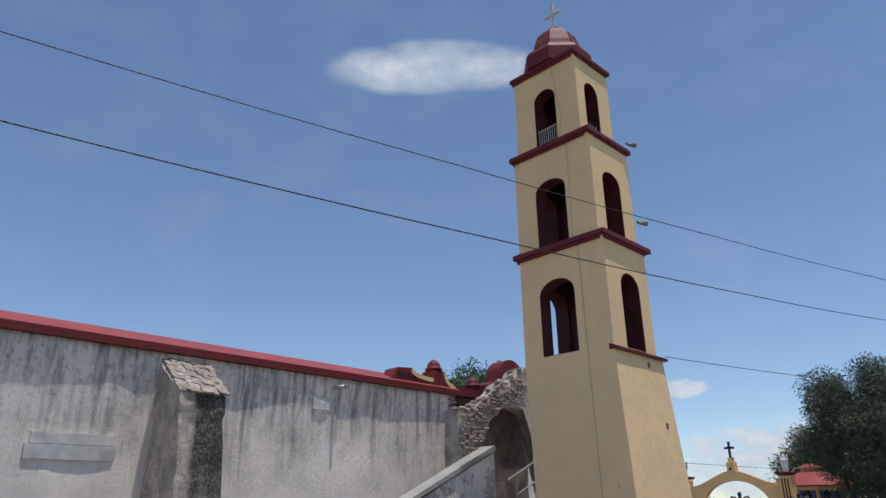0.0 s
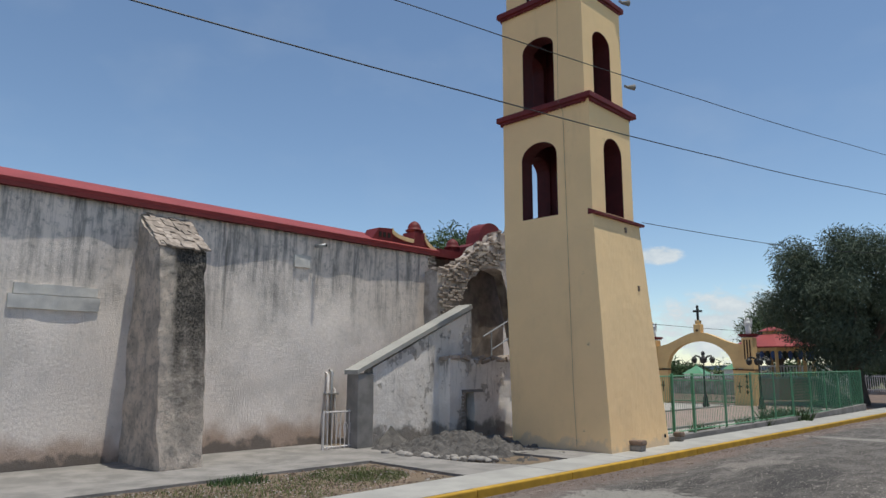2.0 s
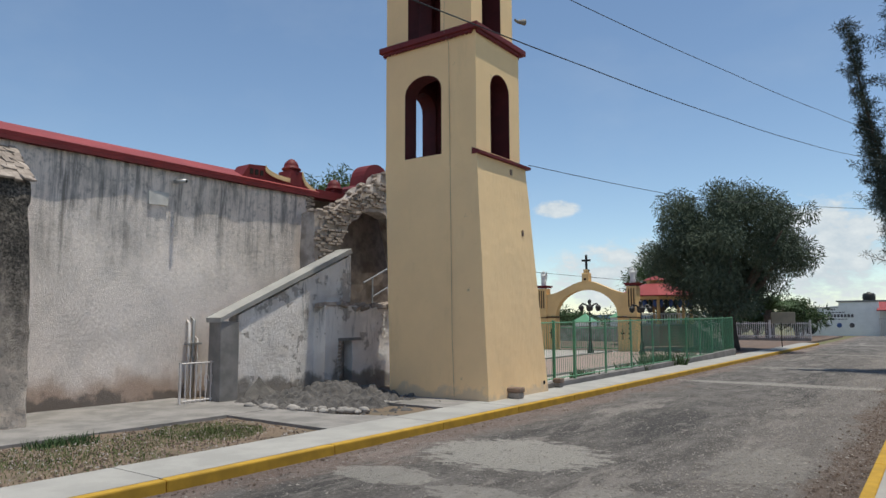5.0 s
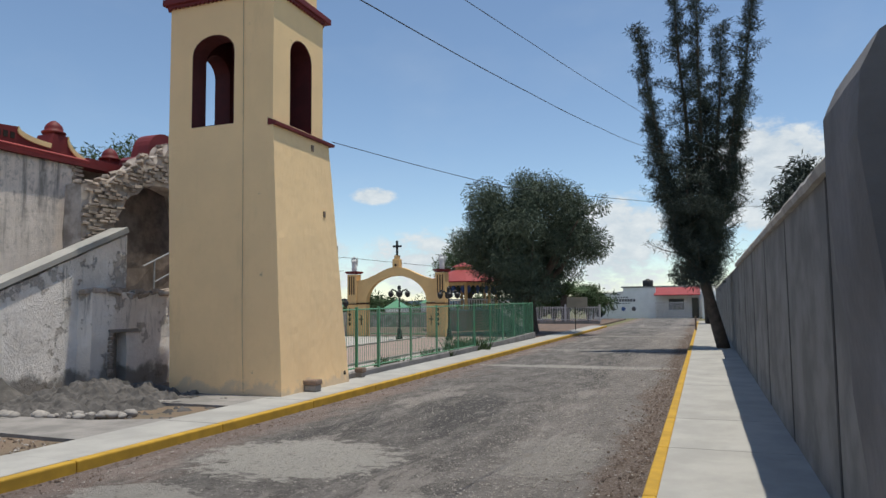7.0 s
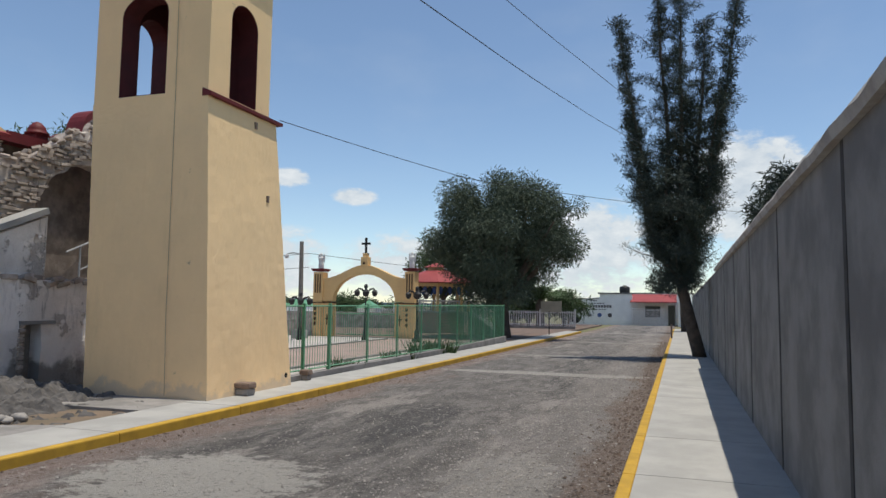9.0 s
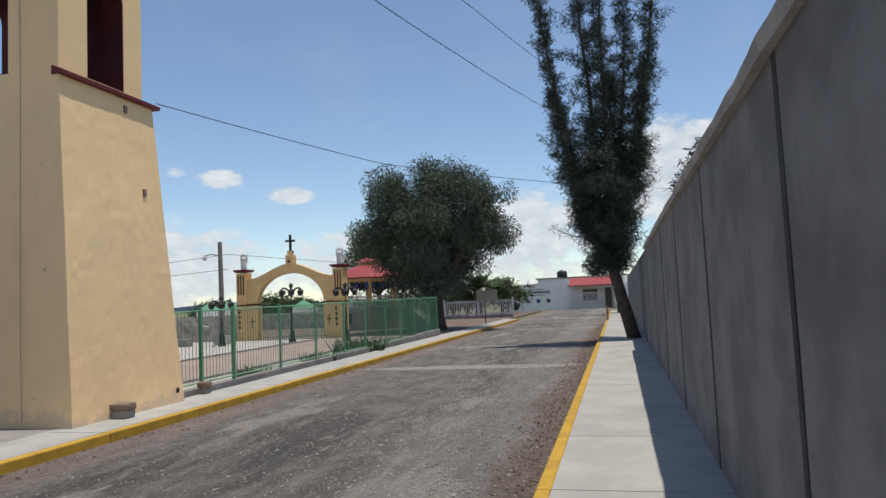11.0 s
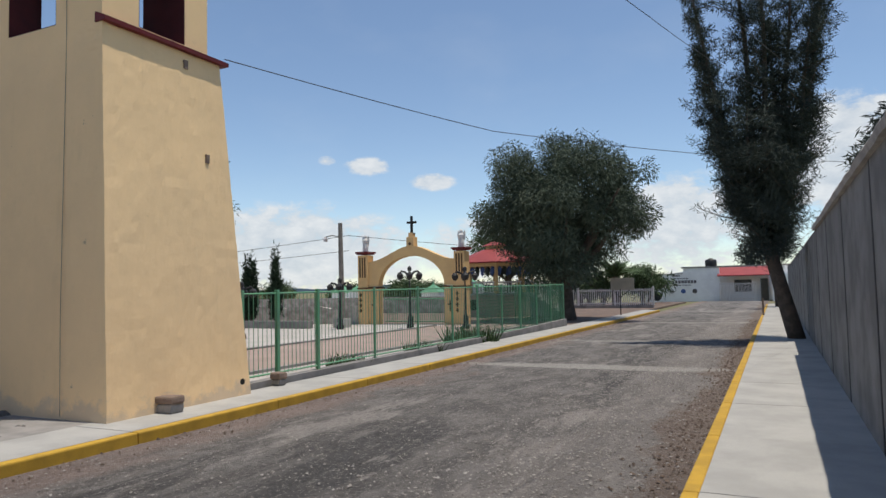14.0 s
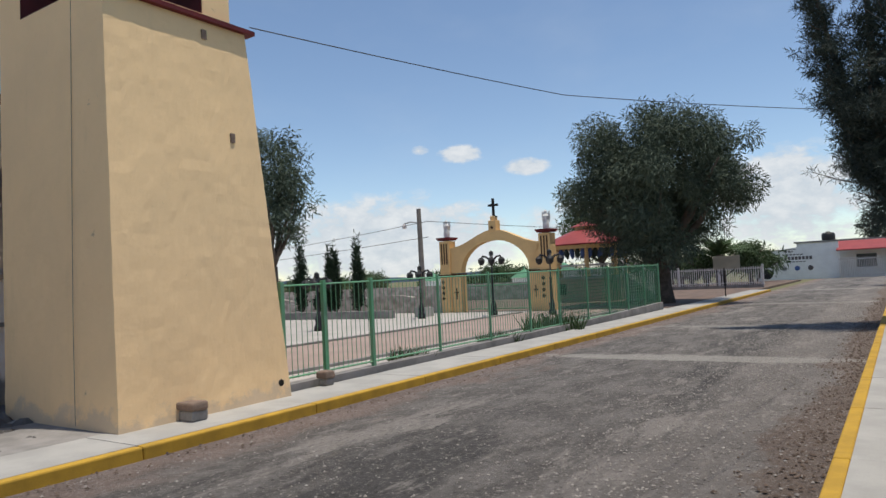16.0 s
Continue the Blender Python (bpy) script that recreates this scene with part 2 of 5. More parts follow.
def asphalt():
    n = Net("asphalt", 0.95, 0, 0.15)
    x, y = n.axis(0), n.axis(1)
    col = n.mix(n.ramp(n.noise(2.2, 9, 0.75, (1, 0.45, 1)), 0.40, 0.62), (0.115, 0.106, 0.10), (0.19, 0.175, 0.165))
    dark = n.ramp(n.noise(0.7, 7, 0.7, (1, 0.2, 1)), 0.52, 0.60)
    col = n.mix(n.op("MULTIPLY", dark, 0.75), col, (0.062, 0.06, 0.06))
    # bleached gravelly tracks
    track = n.ramp(n.noise(0.95, 9, 0.75, (1, 0.25, 1)), 0.54, 0.60)
    col = n.mix(n.op("MULTIPLY", track, 0.8), col, (0.28, 0.255, 0.235))
    lane = n.ramp(n.add(n.add(x, n.scale(n.noise(0.8, 8, 0.75, (1, 0.35, 1)), 2.2)), -1.1), -2.0, -1.45)
    col = n.mix(n.op("MULTIPLY", lane, 0.35), col, (0.29, 0.26, 0.24))
    scar = n.ramp(n.noise(2.6, 10, 0.8, (1, 0.3, 1)), 0.58, 0.63)
    col = n.mix(n.op("MULTIPLY", scar, 0.6), col, (0.32, 0.295, 0.27))
    # reddish earth along both kerbs
    wob = n.noise(0.9, 8, 0.7, (1, 0.5, 1))
    east = n.ramp(n.add(n.add(x, n.scale(wob, 1.6)), -0.8), -0.62, -0.40)
    west = n.ramp(n.add(n.add(n.scale(x, -1.0), n.scale(wob, 3.2)), -1.6), 5.0, 5.7)
    col = n.mix(n.op("MULTIPLY", west, 0.6), col, (0.25, 0.18, 0.155))
    col = n.mix(n.op("MULTIPLY", east, 0.8), col, (0.16, 0.12, 0.10))
    # pale cement patches with ragged edges
    rag = n.scale(n.add(n.noise(3.2, 10, 0.8, (1, 1.6, 1)), -0.5), 5.5)
    for cx, cy, rx, ry, k in ((-4.05, 8.45, 1.15, 1.0, 0.9), (-4.7, 6.5, 0.7, 0.4, 0.7), (-3.2, 6.3, 0.6, 0.35, 0.6), (-2.0, 7.0, 0.5, 0.4, 0.4), (-2.8, 21.0, 2.9, 0.42, 0.75), (-3.2, 28.0, 2.2, 0.45, 0.4), (-2.6, 39.0, 2.6, 0.6, 0.4), (-3.2, 53.0, 2.6, 0.9, 0.4), (-1.2, 9.5, 0.55, 1.3, 0.4)):
        u, v = n.scale(n.add(x, -cx), 1 / rx), n.scale(n.add(y, -cy), 1 / ry)
        d = n.add(n.add(n.times(u, u), n.times(v, v)), rag)
        col = n.mix(n.op("MULTIPLY", n.ramp(d, 1.15, 0.95), k), col, (0.36, 0.34, 0.31))
    stones = n.ramp(n.noise(24, 7, 0.85), 0.54, 0.62)
    col = n.mix(n.op("MULTIPLY", stones, 0.75), col, (0.38, 0.35, 0.32))
    pits = n.ramp(n.noise(15, 7, 0.85), 0.45, 0.38)
    col = n.mix(n.op("MULTIPLY", pits, 0.7), col, (0.035, 0.03, 0.028))
    return n.done(col, n.noise(24, 7, 0.8), 1.0, 0.04)


church_plaster(), buttress_plaster(), ramp_plaster(), tower_paint(), asphalt()
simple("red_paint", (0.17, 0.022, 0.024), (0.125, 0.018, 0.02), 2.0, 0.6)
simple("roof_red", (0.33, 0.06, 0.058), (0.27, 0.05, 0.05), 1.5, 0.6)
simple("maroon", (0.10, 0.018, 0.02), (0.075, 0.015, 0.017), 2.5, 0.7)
simple("cream_paint", (0.78, 0.60, 0.33), (0.70, 0.52, 0.28), 2.0)
simple("arch_paint", (0.78, 0.52, 0.24), (0.70, 0.46, 0.22), 1.5)
simple("kerb_yellow", (0.52, 0.31, 0.04), (0.40, 0.24, 0.035), 3.0, 0.75)
simple("slab_concrete", (0.42, 0.405, 0.38), (0.34, 0.33, 0.31), 1.4, 0.9, vary=0.12)
simple("old_concrete", (0.30, 0.28, 0.265), (0.20, 0.19, 0.18), 2.0, 0.95, bump=0.5)
simple("grey_wall", (0.27, 0.26, 0.25), (0.17, 0.163, 0.158), 1.4, 0.92, bump=0.4, vary=0.15)
simple("pillar_concrete", (0.22, 0.21, 0.21), (0.15, 0.145, 0.145), 2.2, 0.95, bump=0.7, fine=25)
simple("cap_concrete", (0.42, 0.40, 0.37), (0.30, 0.28, 0.26), 3.0, 0.95, bump=0.6)
simple("brick", (0.50, 0.42, 0.36), (0.31, 0.255, 0.215), 8.0, 0.95, bump=0.8, vary=0.6)
simple("ruin_masonry", (0.56, 0.49, 0.44), (0.30, 0.25, 0.215), 2.5, 0.97, bump=1.0, fine=14)
# niche back only: the masonry hue at a darker tone
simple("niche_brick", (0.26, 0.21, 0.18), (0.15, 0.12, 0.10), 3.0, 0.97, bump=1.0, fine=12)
simple("rubble", (0.15, 0.138, 0.13), (0.09, 0.083, 0.078), 3.0, 0.98, bump=1.0, fine=18)
simple("stone", (0.40, 0.37, 0.34), (0.27, 0.25, 0.235), 5.0, 0.9, bump=0.5, vary=0.4)
simple("brown_stone", (0.27, 0.19, 0.15), (0.19, 0.14, 0.11), 6.0, 0.95, bump=0.8)
simple("dirt", (0.20, 0.145, 0.105), (0.15, 0.12, 0.085), 1.6, 0.98, bump=0.9, fine=14)
simple("verge_dirt", (0.20, 0.14, 0.11), (0.13, 0.10, 0.085), 1.2, 0.98, bump=1.0, fine=16)
simple("plaza_paving", (0.46, 0.42, 0.385), (0.38, 0.35, 0.32), 0.8, 0.9)
simple("plaza_brick", (0.36, 0.27, 0.23), (0.30, 0.23, 0.20), 0.8, 0.9)
simple("field", (0.13, 0.14, 0.06), (0.20, 0.17, 0.10), 0.02, 0.98)
simple("green_metal", (0.12, 0.33, 0.18), (0.15, 0.30, 0.19), 3.0, 0.45)
simple("green_mesh", (0.035, 0.12, 0.06), (0.03, 0.10, 0.05), 3.0, 0.7)
simple("white_metal", (0.72, 0.68, 0.66), (0.60, 0.55, 0.53), 4.0, 0.5)
simple("black_iron", (0.02, 0.02, 0.022), (0.03, 0.03, 0.03), 4.0, 0.5)
simple("dark_void", (0.02, 0.018, 0.016), (0.03, 0.026, 0.022), 4.0, 0.95)
simple("white_paint", (0.88, 0.87, 0.85), (0.80, 0.79, 0.77), 1.2, 0.85)
simple("statue_white", (0.74, 0.73, 0.71), (0.60, 0.59, 0.57), 4.0, 0.7)
simple("bark", (0.13, 0.10, 0.08), (0.08, 0.065, 0.05), 5.0, 0.98, bump=1.0, fine=20)
simple("wood_pole", (0.26, 0.23, 0.20), (0.19, 0.17, 0.15), 4.0, 0.95)
simple("sign_back", (0.52, 0.47, 0.38), (0.44, 0.40, 0.33), 2.5, 0.8)
simple("glass_dark", (0.03, 0.035, 0.04), (0.02, 0.024, 0.03), 2.0, 0.15, spec=0.6)
simple("lettering", (0.10, 0.09, 0.10), (0.14, 0.12, 0.12), 6.0, 0.8)
simple("deco_dark", (0.10, 0.05, 0.02), (0.07, 0.035, 0.02), 6.0, 0.7)
simple("cloth_blue", (0.10, 0.16, 0.36), (0.07, 0.11, 0.26), 6.0, 0.9)
simple("hill_blue", (0.20, 0.27, 0.36), (0.17, 0.23, 0.31), 0.004, 1.0)
simple("galvanised", (0.45, 0.45, 0.45), (0.35, 0.35, 0.35), 4.0, 0.45, 0.6)


def foliage(name, a, b):
    n = Net(name, 0.75, 0, 0.25)
    n.bsdf.inputs["Subsurface Weight"].default_value = 0.0
    col = n.mix(n.island(), a, b)
    col = n.mix(n.op("MULTIPLY", n.ramp(n.noise(0.7, 3), 0.4, 0.7), 0.5), col, tuple(0.55 * c for c in a))
    return n.done(col)


foliage("leaf_pepper", (0.06, 0.085, 0.06), (0.13, 0.16, 0.11))
foliage("leaf_casuarina", (0.035, 0.048, 0.042), (0.075, 0.09, 0.072))
foliage("leaf_cypress", (0.02, 0.04, 0.022), (0.035, 0.06, 0.03))
foliage("leaf_far", (0.05, 0.085, 0.035), (0.09, 0.13, 0.055))
foliage("leaf_palm", (0.045, 0.09, 0.03), (0.09, 0.14, 0.06))
foliage("grass_blade", (0.09, 0.14, 0.045), (0.20, 0.20, 0.09))
simple("repair_plaster", (0.66, 0.63, 0.59), (0.54, 0.52, 0.49), 3.0, 0.95, bump=0.6)
simple("gravel", (0.42, 0.385, 0.35), (0.27, 0.245, 0.225), 9.0, 0.95)
simple("gravel_brown", (0.16, 0.115, 0.09), (0.10, 0.075, 0.06), 9.0, 0.95)
simple("joint_dark", (0.07, 0.068, 0.066), (0.05, 0.048, 0.046), 4.0, 0.95)

# ---- mesh helpers ----
ORIGIN = {}


def thing(name, origin, label, category, group="", kind="", shift=(0, 0, 0)):
    """A top-level thing: an Empty at its base that carries its parts; shift moves the whole of it."""
    ob = new(name)
    ob.location = Vector(origin) + Vector(shift)
    ob.empty_display_size = 0.2
    ORIGIN[ob] = Vector(origin)
    return tagged(ob, label, category, group, kind)


def mesh_of(name, bm, material, smooth=False):
    bmesh.ops.recalc_face_normals(bm, faces=bm.faces[:])
    me = bpy.data.meshes.new(name)
    bm.to_mesh(me)
    bm.free()
    me.materials.append(MATS[material])
    if smooth:
        for p in me.polygons:
            p.use_smooth = True
    return me


def part(name, bm, material, parent, label="", smooth=False):
    """Links a bmesh in world coordinates as one mesh object under a thing or a part."""
    o = ORIGIN[parent]
    bmesh.ops.translate(bm, verts=bm.verts[:], vec=-o)
    ob = new(name, mesh_of(name, bm, material, smooth))
    ob.parent = parent
    ORIGIN[ob] = o
    return tagged(ob, label)


def solid(name, bm, material, label="", category="", kind="structure", smooth=False):
    """A single-mesh top-level object."""
    ob = new(name, mesh_of(name, bm, material, smooth))
    ORIGIN[ob] = Vector((0, 0, 0))
    return tagged(ob, label, category, "", kind)


def piece(name, me, parent, loc, rot=(0, 0, 0), size=(1, 1, 1)):
    """One more object on a shared mesh, at a world place under its parent."""
    ob = new(name, me)
    ob.parent = parent
    ob.location = Vector(loc) - ORIGIN[parent]
    ob.rotation_euler = rot
    ob.scale = size
    return ob


def box(bm, x0, x1, y0, y1, z0, z1):
    vs = [bm.verts.new(p) for p in ((x0, y0, z0), (x1, y0, z0), (x1, y1, z0), (x0, y1, z0), (x0, y0, z1), (x1, y0, z1), (x1, y1, z1), (x0, y1, z1))]
    for f in ((0, 3, 2, 1), (4, 5, 6, 7), (0, 1, 5, 4), (1, 2, 6, 5), (2, 3, 7, 6), (3, 0, 4, 7)):
        bm.faces.new([vs[i] for i in f])
    return vs


def boxes(*dims, bevel=0.0):
    bm = bmesh.new()
    for d in dims:
        box(bm, *d)
    if bevel:
        bmesh.ops.bevel(bm, geom=bm.edges[:], offset=bevel, segments=2, affect="EDGES", profile=0.5)
    return bm


def loft(bm, rings, close=True):
    """Skins a list of rings of points of equal count, with end caps."""
    rows = [[bm.verts.new(p) for p in r] for r in rings]
    n = len(rows[0])
    for a, b in zip(rows, rows[1:]):
        for i in range(n):
            bm.faces.new((a[i], a[(i + 1) % n], b[(i + 1) % n], b[i]))
    if close:
        bm.faces.new(rows[0][::-1])
        bm.faces.new(rows[-1])
    return bm


def lathe(bm, x, y, profile, n=16, ph=0.0):
    return loft(bm, [[(x + r * math.cos(ph + 2 * math.pi * i / n), y + r * math.sin(ph + 2 * math.pi * i / n), z) for i in range(n)] for r, z in profile])


def tube(bm, pts, r, n=6):
    """A round bar along points; r is one radius or one for each point."""
    pts = [Vector(p) for p in pts]
    rs = r if isinstance(r, (list, tuple)) else [r] * len(pts)
    rings = []
    for i, p in enumerate(pts):
        d = (pts[min(i + 1, len(pts) - 1)] - pts[max(i - 1, 0)]).normalized()
        u = d.orthogonal().normalized() if abs(d.z) > 0.95 else d.cross(Vector((0, 0, 1))).normalized()
        v = d.cross(u)
        rings.append([p + rs[i] * (u * math.cos(2 * math.pi * k / n) + v * math.sin(2 * math.pi * k / n)) for k in range(n)])
    return loft(bm, rings)


def prism(bm, poly, axis, a, b):
    """Extrudes a polygon: axis 'x' takes (y, z) points, 'y' takes (x, z), 'z' takes (x, y)."""
    put = {"x": lambda p, c: (c, p[0], p[1]), "y": lambda p, c: (p[0], c, p[1]), "z": lambda p, c: (p[0], p[1], c)}[axis]
    return loft(bm, [[put(p, a) for p in poly], [put(p, b) for p in poly]])


def arch_wall(bm, axis, a, b, lo0, lo1, hi0, hi1, z0, z1, o0, o1, sill, spring, top, n=10):
    """A wall between planes a and b with an arched opening; its edges go from lo0..hi0 at z0 to lo1..hi1 at z1."""
    def lo(z): return lo0 + (lo1 - lo0) * (z - z0) / (z1 - z0)
    def hi(z): return hi0 + (hi1 - hi0) * (z - z0) / (z1 - z0)
    if sill > z0:
        prism(bm, [(lo(z0), z0), (hi(z0), z0), (hi(sill), sill), (lo(sill), sill)], axis, a, b)
    prism(bm, [(lo(sill), sill), (o0, sill), (o0, spring), (lo(spring), spring)], axis, a, b)
    prism(bm, [(o1, sill), (hi(sill), sill), (hi(spring), spring), (o1, spring)], axis, a, b)
    mid, half = (o0 + o1) / 2, (o1 - o0) / 2
    arc = [(mid - half * math.cos(math.pi * i / n), spring + (top - spring) * math.sin(math.pi * i / n)) for i in range(n + 1)]
    left, right = arc[:n // 2 + 1], arc[n // 2:]
    prism(bm, [(lo(spring), spring)] + left + [(mid, z1), (lo(z1), z1)], axis, a, b)
    prism(bm, right + [(hi(spring), spring), (hi(z1), z1), (mid, z1)], axis, a, b)
    bmesh.ops.remove_doubles(bm, verts=bm.verts[:], dist=0.0005)
    return bm


def rough_up(bm, amount, scale, cuts=0):
    """Wears a mesh: noise along its normals after optional subdivision."""
    if cuts:
        bmesh.ops.subdivide_edges(bm, edges=bm.edges[:], cuts=cuts, use_grid_fill=True)
    for v in bm.verts:
        v.co += Vector(noise.noise_vector(v.co * scale)) * amount
    return bm


def grid(bm, x0, x1, y0, y1, nx, ny, zf):
    rows = [[bm.verts.new((x0 + (x1 - x0) * i / nx, y0 + (y1 - y0) * j / ny, zf(x0 + (x1 - x0) * i / nx, y0 + (y1 - y0) * j / ny))) for i in range(nx + 1)] for j in range(ny + 1)]
    for j in range(ny):
        for i in range(nx):
            bm.faces.new((rows[j][i], rows[j][i + 1], rows[j + 1][i + 1], rows[j + 1][i]))
    return bm


def stone_mesh(name, material, seed, r=1.0):
    bm = bmesh.new()
    bmesh.ops.create_icosphere(bm, subdivisions=2, radius=r)
    for v in bm.verts:
        v.co *= 1 + 0.28 * noise.noise(v.co * 1.3 + Vector((seed * 7.1, 0, 0)))
        v.co.z *= 0.7
    return mesh_of(name, bm, material, True)


def leaf_object(name, parent, centres, count, spread, size, aspect, droop, material, seed, label=""):
    """A crown of many small leaves: rhombs strewn round clump centres (rows of x, y, z, radius)."""
    rng = np.random.default_rng(seed)
    c = np.asarray(centres, float)
    w = c[:, 3] ** 2
    pick = rng.choice(len(c), count, p=w / w.sum())
    d = rng.normal(size=(count, 3))
    d /= np.linalg.norm(d, axis=1)[:, None]
    rad = rng.random(count) ** 0.45
    p = c[pick, :3] + d * (rad * c[pick, 3] * spread)[:, None]
    axis = rng.normal(size=(count, 3)) + d * 0.9
    axis[:, 2] -= droop
    axis /= np.linalg.norm(axis, axis=1)[:, None]
    side = np.cross(axis, rng.normal(size=(count, 3)))
    side /= np.linalg.norm(side, axis=1)[:, None] + 1e-9
    s = size * (0.6 + 0.8 * rng.random(count))[:, None]
    v = np.stack([p, p + axis * s * 0.5 + side * s * aspect, p + axis * s, p + axis * s * 0.5 - side * s * aspect], 1).reshape(-1, 3)
    v -= np.array(ORIGIN[parent])
    me = bpy.data.meshes.new(name)
    me.from_pydata(v.tolist(), [], np.arange(count * 4).reshape(-1, 4).tolist())
    me.materials.append(MATS[material])
    ob = new(name, me)
    ob.parent = parent
    return tagged(ob, label, kind="stuff")


# ---- ground, road, pavements ----
KERB_L, KERB_R, WALL_X = -6.0, 0.0, 1.54
INNER_L = -7.08
solid("ground", grid(bmesh.new(), -2500, 2500, -2500, 2500, 24, 24, lambda x, y: -0.05), "field", "dry green and brown fields reaching the horizon", "ground")
bm = grid(bmesh.new(), KERB_L - 0.05, KERB_R + 0.05, -14, 79, 24, 200, lambda x, y: 0.012 * noise.noise((x * 0.8, y * 0.5, 0)) + 0.005 * noise.noise((x * 5, y * 5, 3)) + 0.02)
for f in bm.faces:
    f.smooth = True
solid("road", bm, "asphalt", "worn grey asphalt road with gravel and patches", "road")


def pavement(name, x0, x1, kx0, kx1, y0, y1, step, label):
    """Concrete slabs with open joints beside a yellow kerb, each slab and kerb stone a piece."""
    base = solid(name, boxes((x0, x1, y0, y1, -0.1, 0.135)), "old_concrete", label, "pavement")
    slab = mesh_of("slab", boxes((x0, x1, 0.006, step - 0.006, 0.13, 0.15), bevel=0.003), "slab_concrete")
    stone = mesh_of("kerb_stone", rough_up(boxes((kx0, kx1, 0.003, step - 0.003, -0.1, 0.153), bevel=0.02), 0.006, 5), "kerb_yellow")
    for i in range(int((y1 - y0) / step)):
        piece("slab", slab, base, (0, y0 + i * step, 0.0015 * (i % 3)))
        piece("kerb_stone", stone, base, (0, y0 + i * step, 0))
    return base


pavement("pavement_east", KERB_R + 0.13, WALL_X + 0.02, KERB_R, KERB_R + 0.13, -5.4, 64.8, 2.16, "pale concrete pavement slabs with a yellow kerb")
pavement("pavement_west", INNER_L, KERB_L - 0.13, KERB_L - 0.13, KERB_L, -8.0, 52.0, 2.5, "pale concrete pavement slabs with a yellow kerb")


def gravel(name, count, seed, place, lo, hi, material, label):
    """Loose chips strewn on the ground, as one mesh of small octahedra."""
    rng = np.random.default_rng(seed)
    p = place(rng, count)
    s = lo + (hi - lo) * rng.random(count) ** 2.5
    unit = np.array(((1, 0, 0), (0, 1, 0), (-1, 0, 0), (0, -1, 0), (0, 0, 0.7), (0, 0, -0.4)))
    a = rng.random(count) * 6.283
    rot = np.stack([np.stack([np.cos(a), -np.sin(a)], 1), np.stack([np.sin(a), np.cos(a)], 1)], 1)
    q = unit[None] * (0.6 + 0.8 * rng.random((count, 6, 1)))
    q[:, :, :2] = np.einsum("nij,nkj->nki", rot, q[:, :, :2])
    v = (p[:, None] + q * s[:, None, None]).reshape(-1, 3)
    f = np.array(((0, 1, 4), (1, 2, 4), (2, 3, 4), (3, 0, 4), (1, 0, 5), (2, 1, 5), (3, 2, 5), (0, 3, 5)))
    faces = (np.arange(count)[:, None, None] * 6 + f[None]).reshape(-1, 3)
    me = bpy.data.meshes.new(name)
    me.from_pydata(v.tolist(), [], faces.tolist())
    me.materials.append(MATS[material])
    tagged(new(name, me), label, "gravel", "", "stuff")


def on_track(rng, n):
    x = np.where(rng.random(n) < 0.6, rng.normal(-1.5, 0.6, n), rng.uniform(-5.8, -0.1, n))
    return np.stack([np.clip(x, -5.9, -0.05), 1.5 + 38 * rng.random(n) ** 1.6, np.full(n, 0.028)], 1)


def on_verge(rng, n):
    x = np.where(rng.random(n) < 0.75, -0.03 - np.abs(rng.normal(0, 0.28, n)), -5.97 + np.abs(rng.normal(0, 0.25, n)))
    return np.stack([x, 1.5 + 40 * rng.random(n) ** 1.5, np.full(n, 0.03)], 1)


def on_lot(rng, n):
    return np.stack([rng.uniform(-9.6, INNER_L - 0.1, n), rng.uniform(-2, 7.9, n), np.full(n, 0.11)], 1)


gravel("road_gravel", 20000, 2, on_track, 0.005, 0.019, "gravel", "pale loose gravel strewn over the worn asphalt")
gravel("verge_gravel", 7000, 3, on_verge, 0.005, 0.024, "gravel_brown", "brown earth crumbs along the kerbs")
gravel("lot_gravel", 5000, 4, on_lot, 0.006, 0.03, "gravel_brown", "brown clods on the earth lot")
gravel("lot_chips", 3000, 6, on_lot, 0.005, 0.025, "gravel", "pale chips on the earth lot")

# dirt lot between church and pavement
bm = grid(bmesh.new(), -13.2, INNER_L, -14, 15.2, 40, 180, lambda x, y: 0.10 + 0.03 * noise.noise((x * 1.5, y * 1.5, 0)) + 0.012 * noise.noise((x * 7, y * 7, 0)) - (0.02 if x > -7.3 else 0))
for f in bm.faces:
    f.smooth = True
solid("dirt_lot", bm, "dirt", "brown earth lot with dry grass before the church", "ground")
# concrete strips: along the church wall, and a spur to the pavement
solid("path_wall", rough_up(boxes((-12.9, -9.65, -12.0, 9.1, -0.05, 0.15)), 0.01, 2, 3), "old_concrete", "grey concrete strip along the church wall", "path")
bm = bmesh.new()
prism(bm, [(-11.4, 9.6), (-11.4, 8.0), (-9.7, 8.02), (-7.0, 7.95), (-7.0, 9.7), (-8.2, 9.2), (-9.8, 9.1)], "z", -0.05, 0.146)
solid("path_spur", bm, "old_concrete", "grey concrete path to the pavement", "path")
solid("path_tower", boxes((-9.7, INNER_L, 11.0, 12.5, -0.05, 0.152)), "old_concrete", "grey concrete apron at the tower foot", "path")


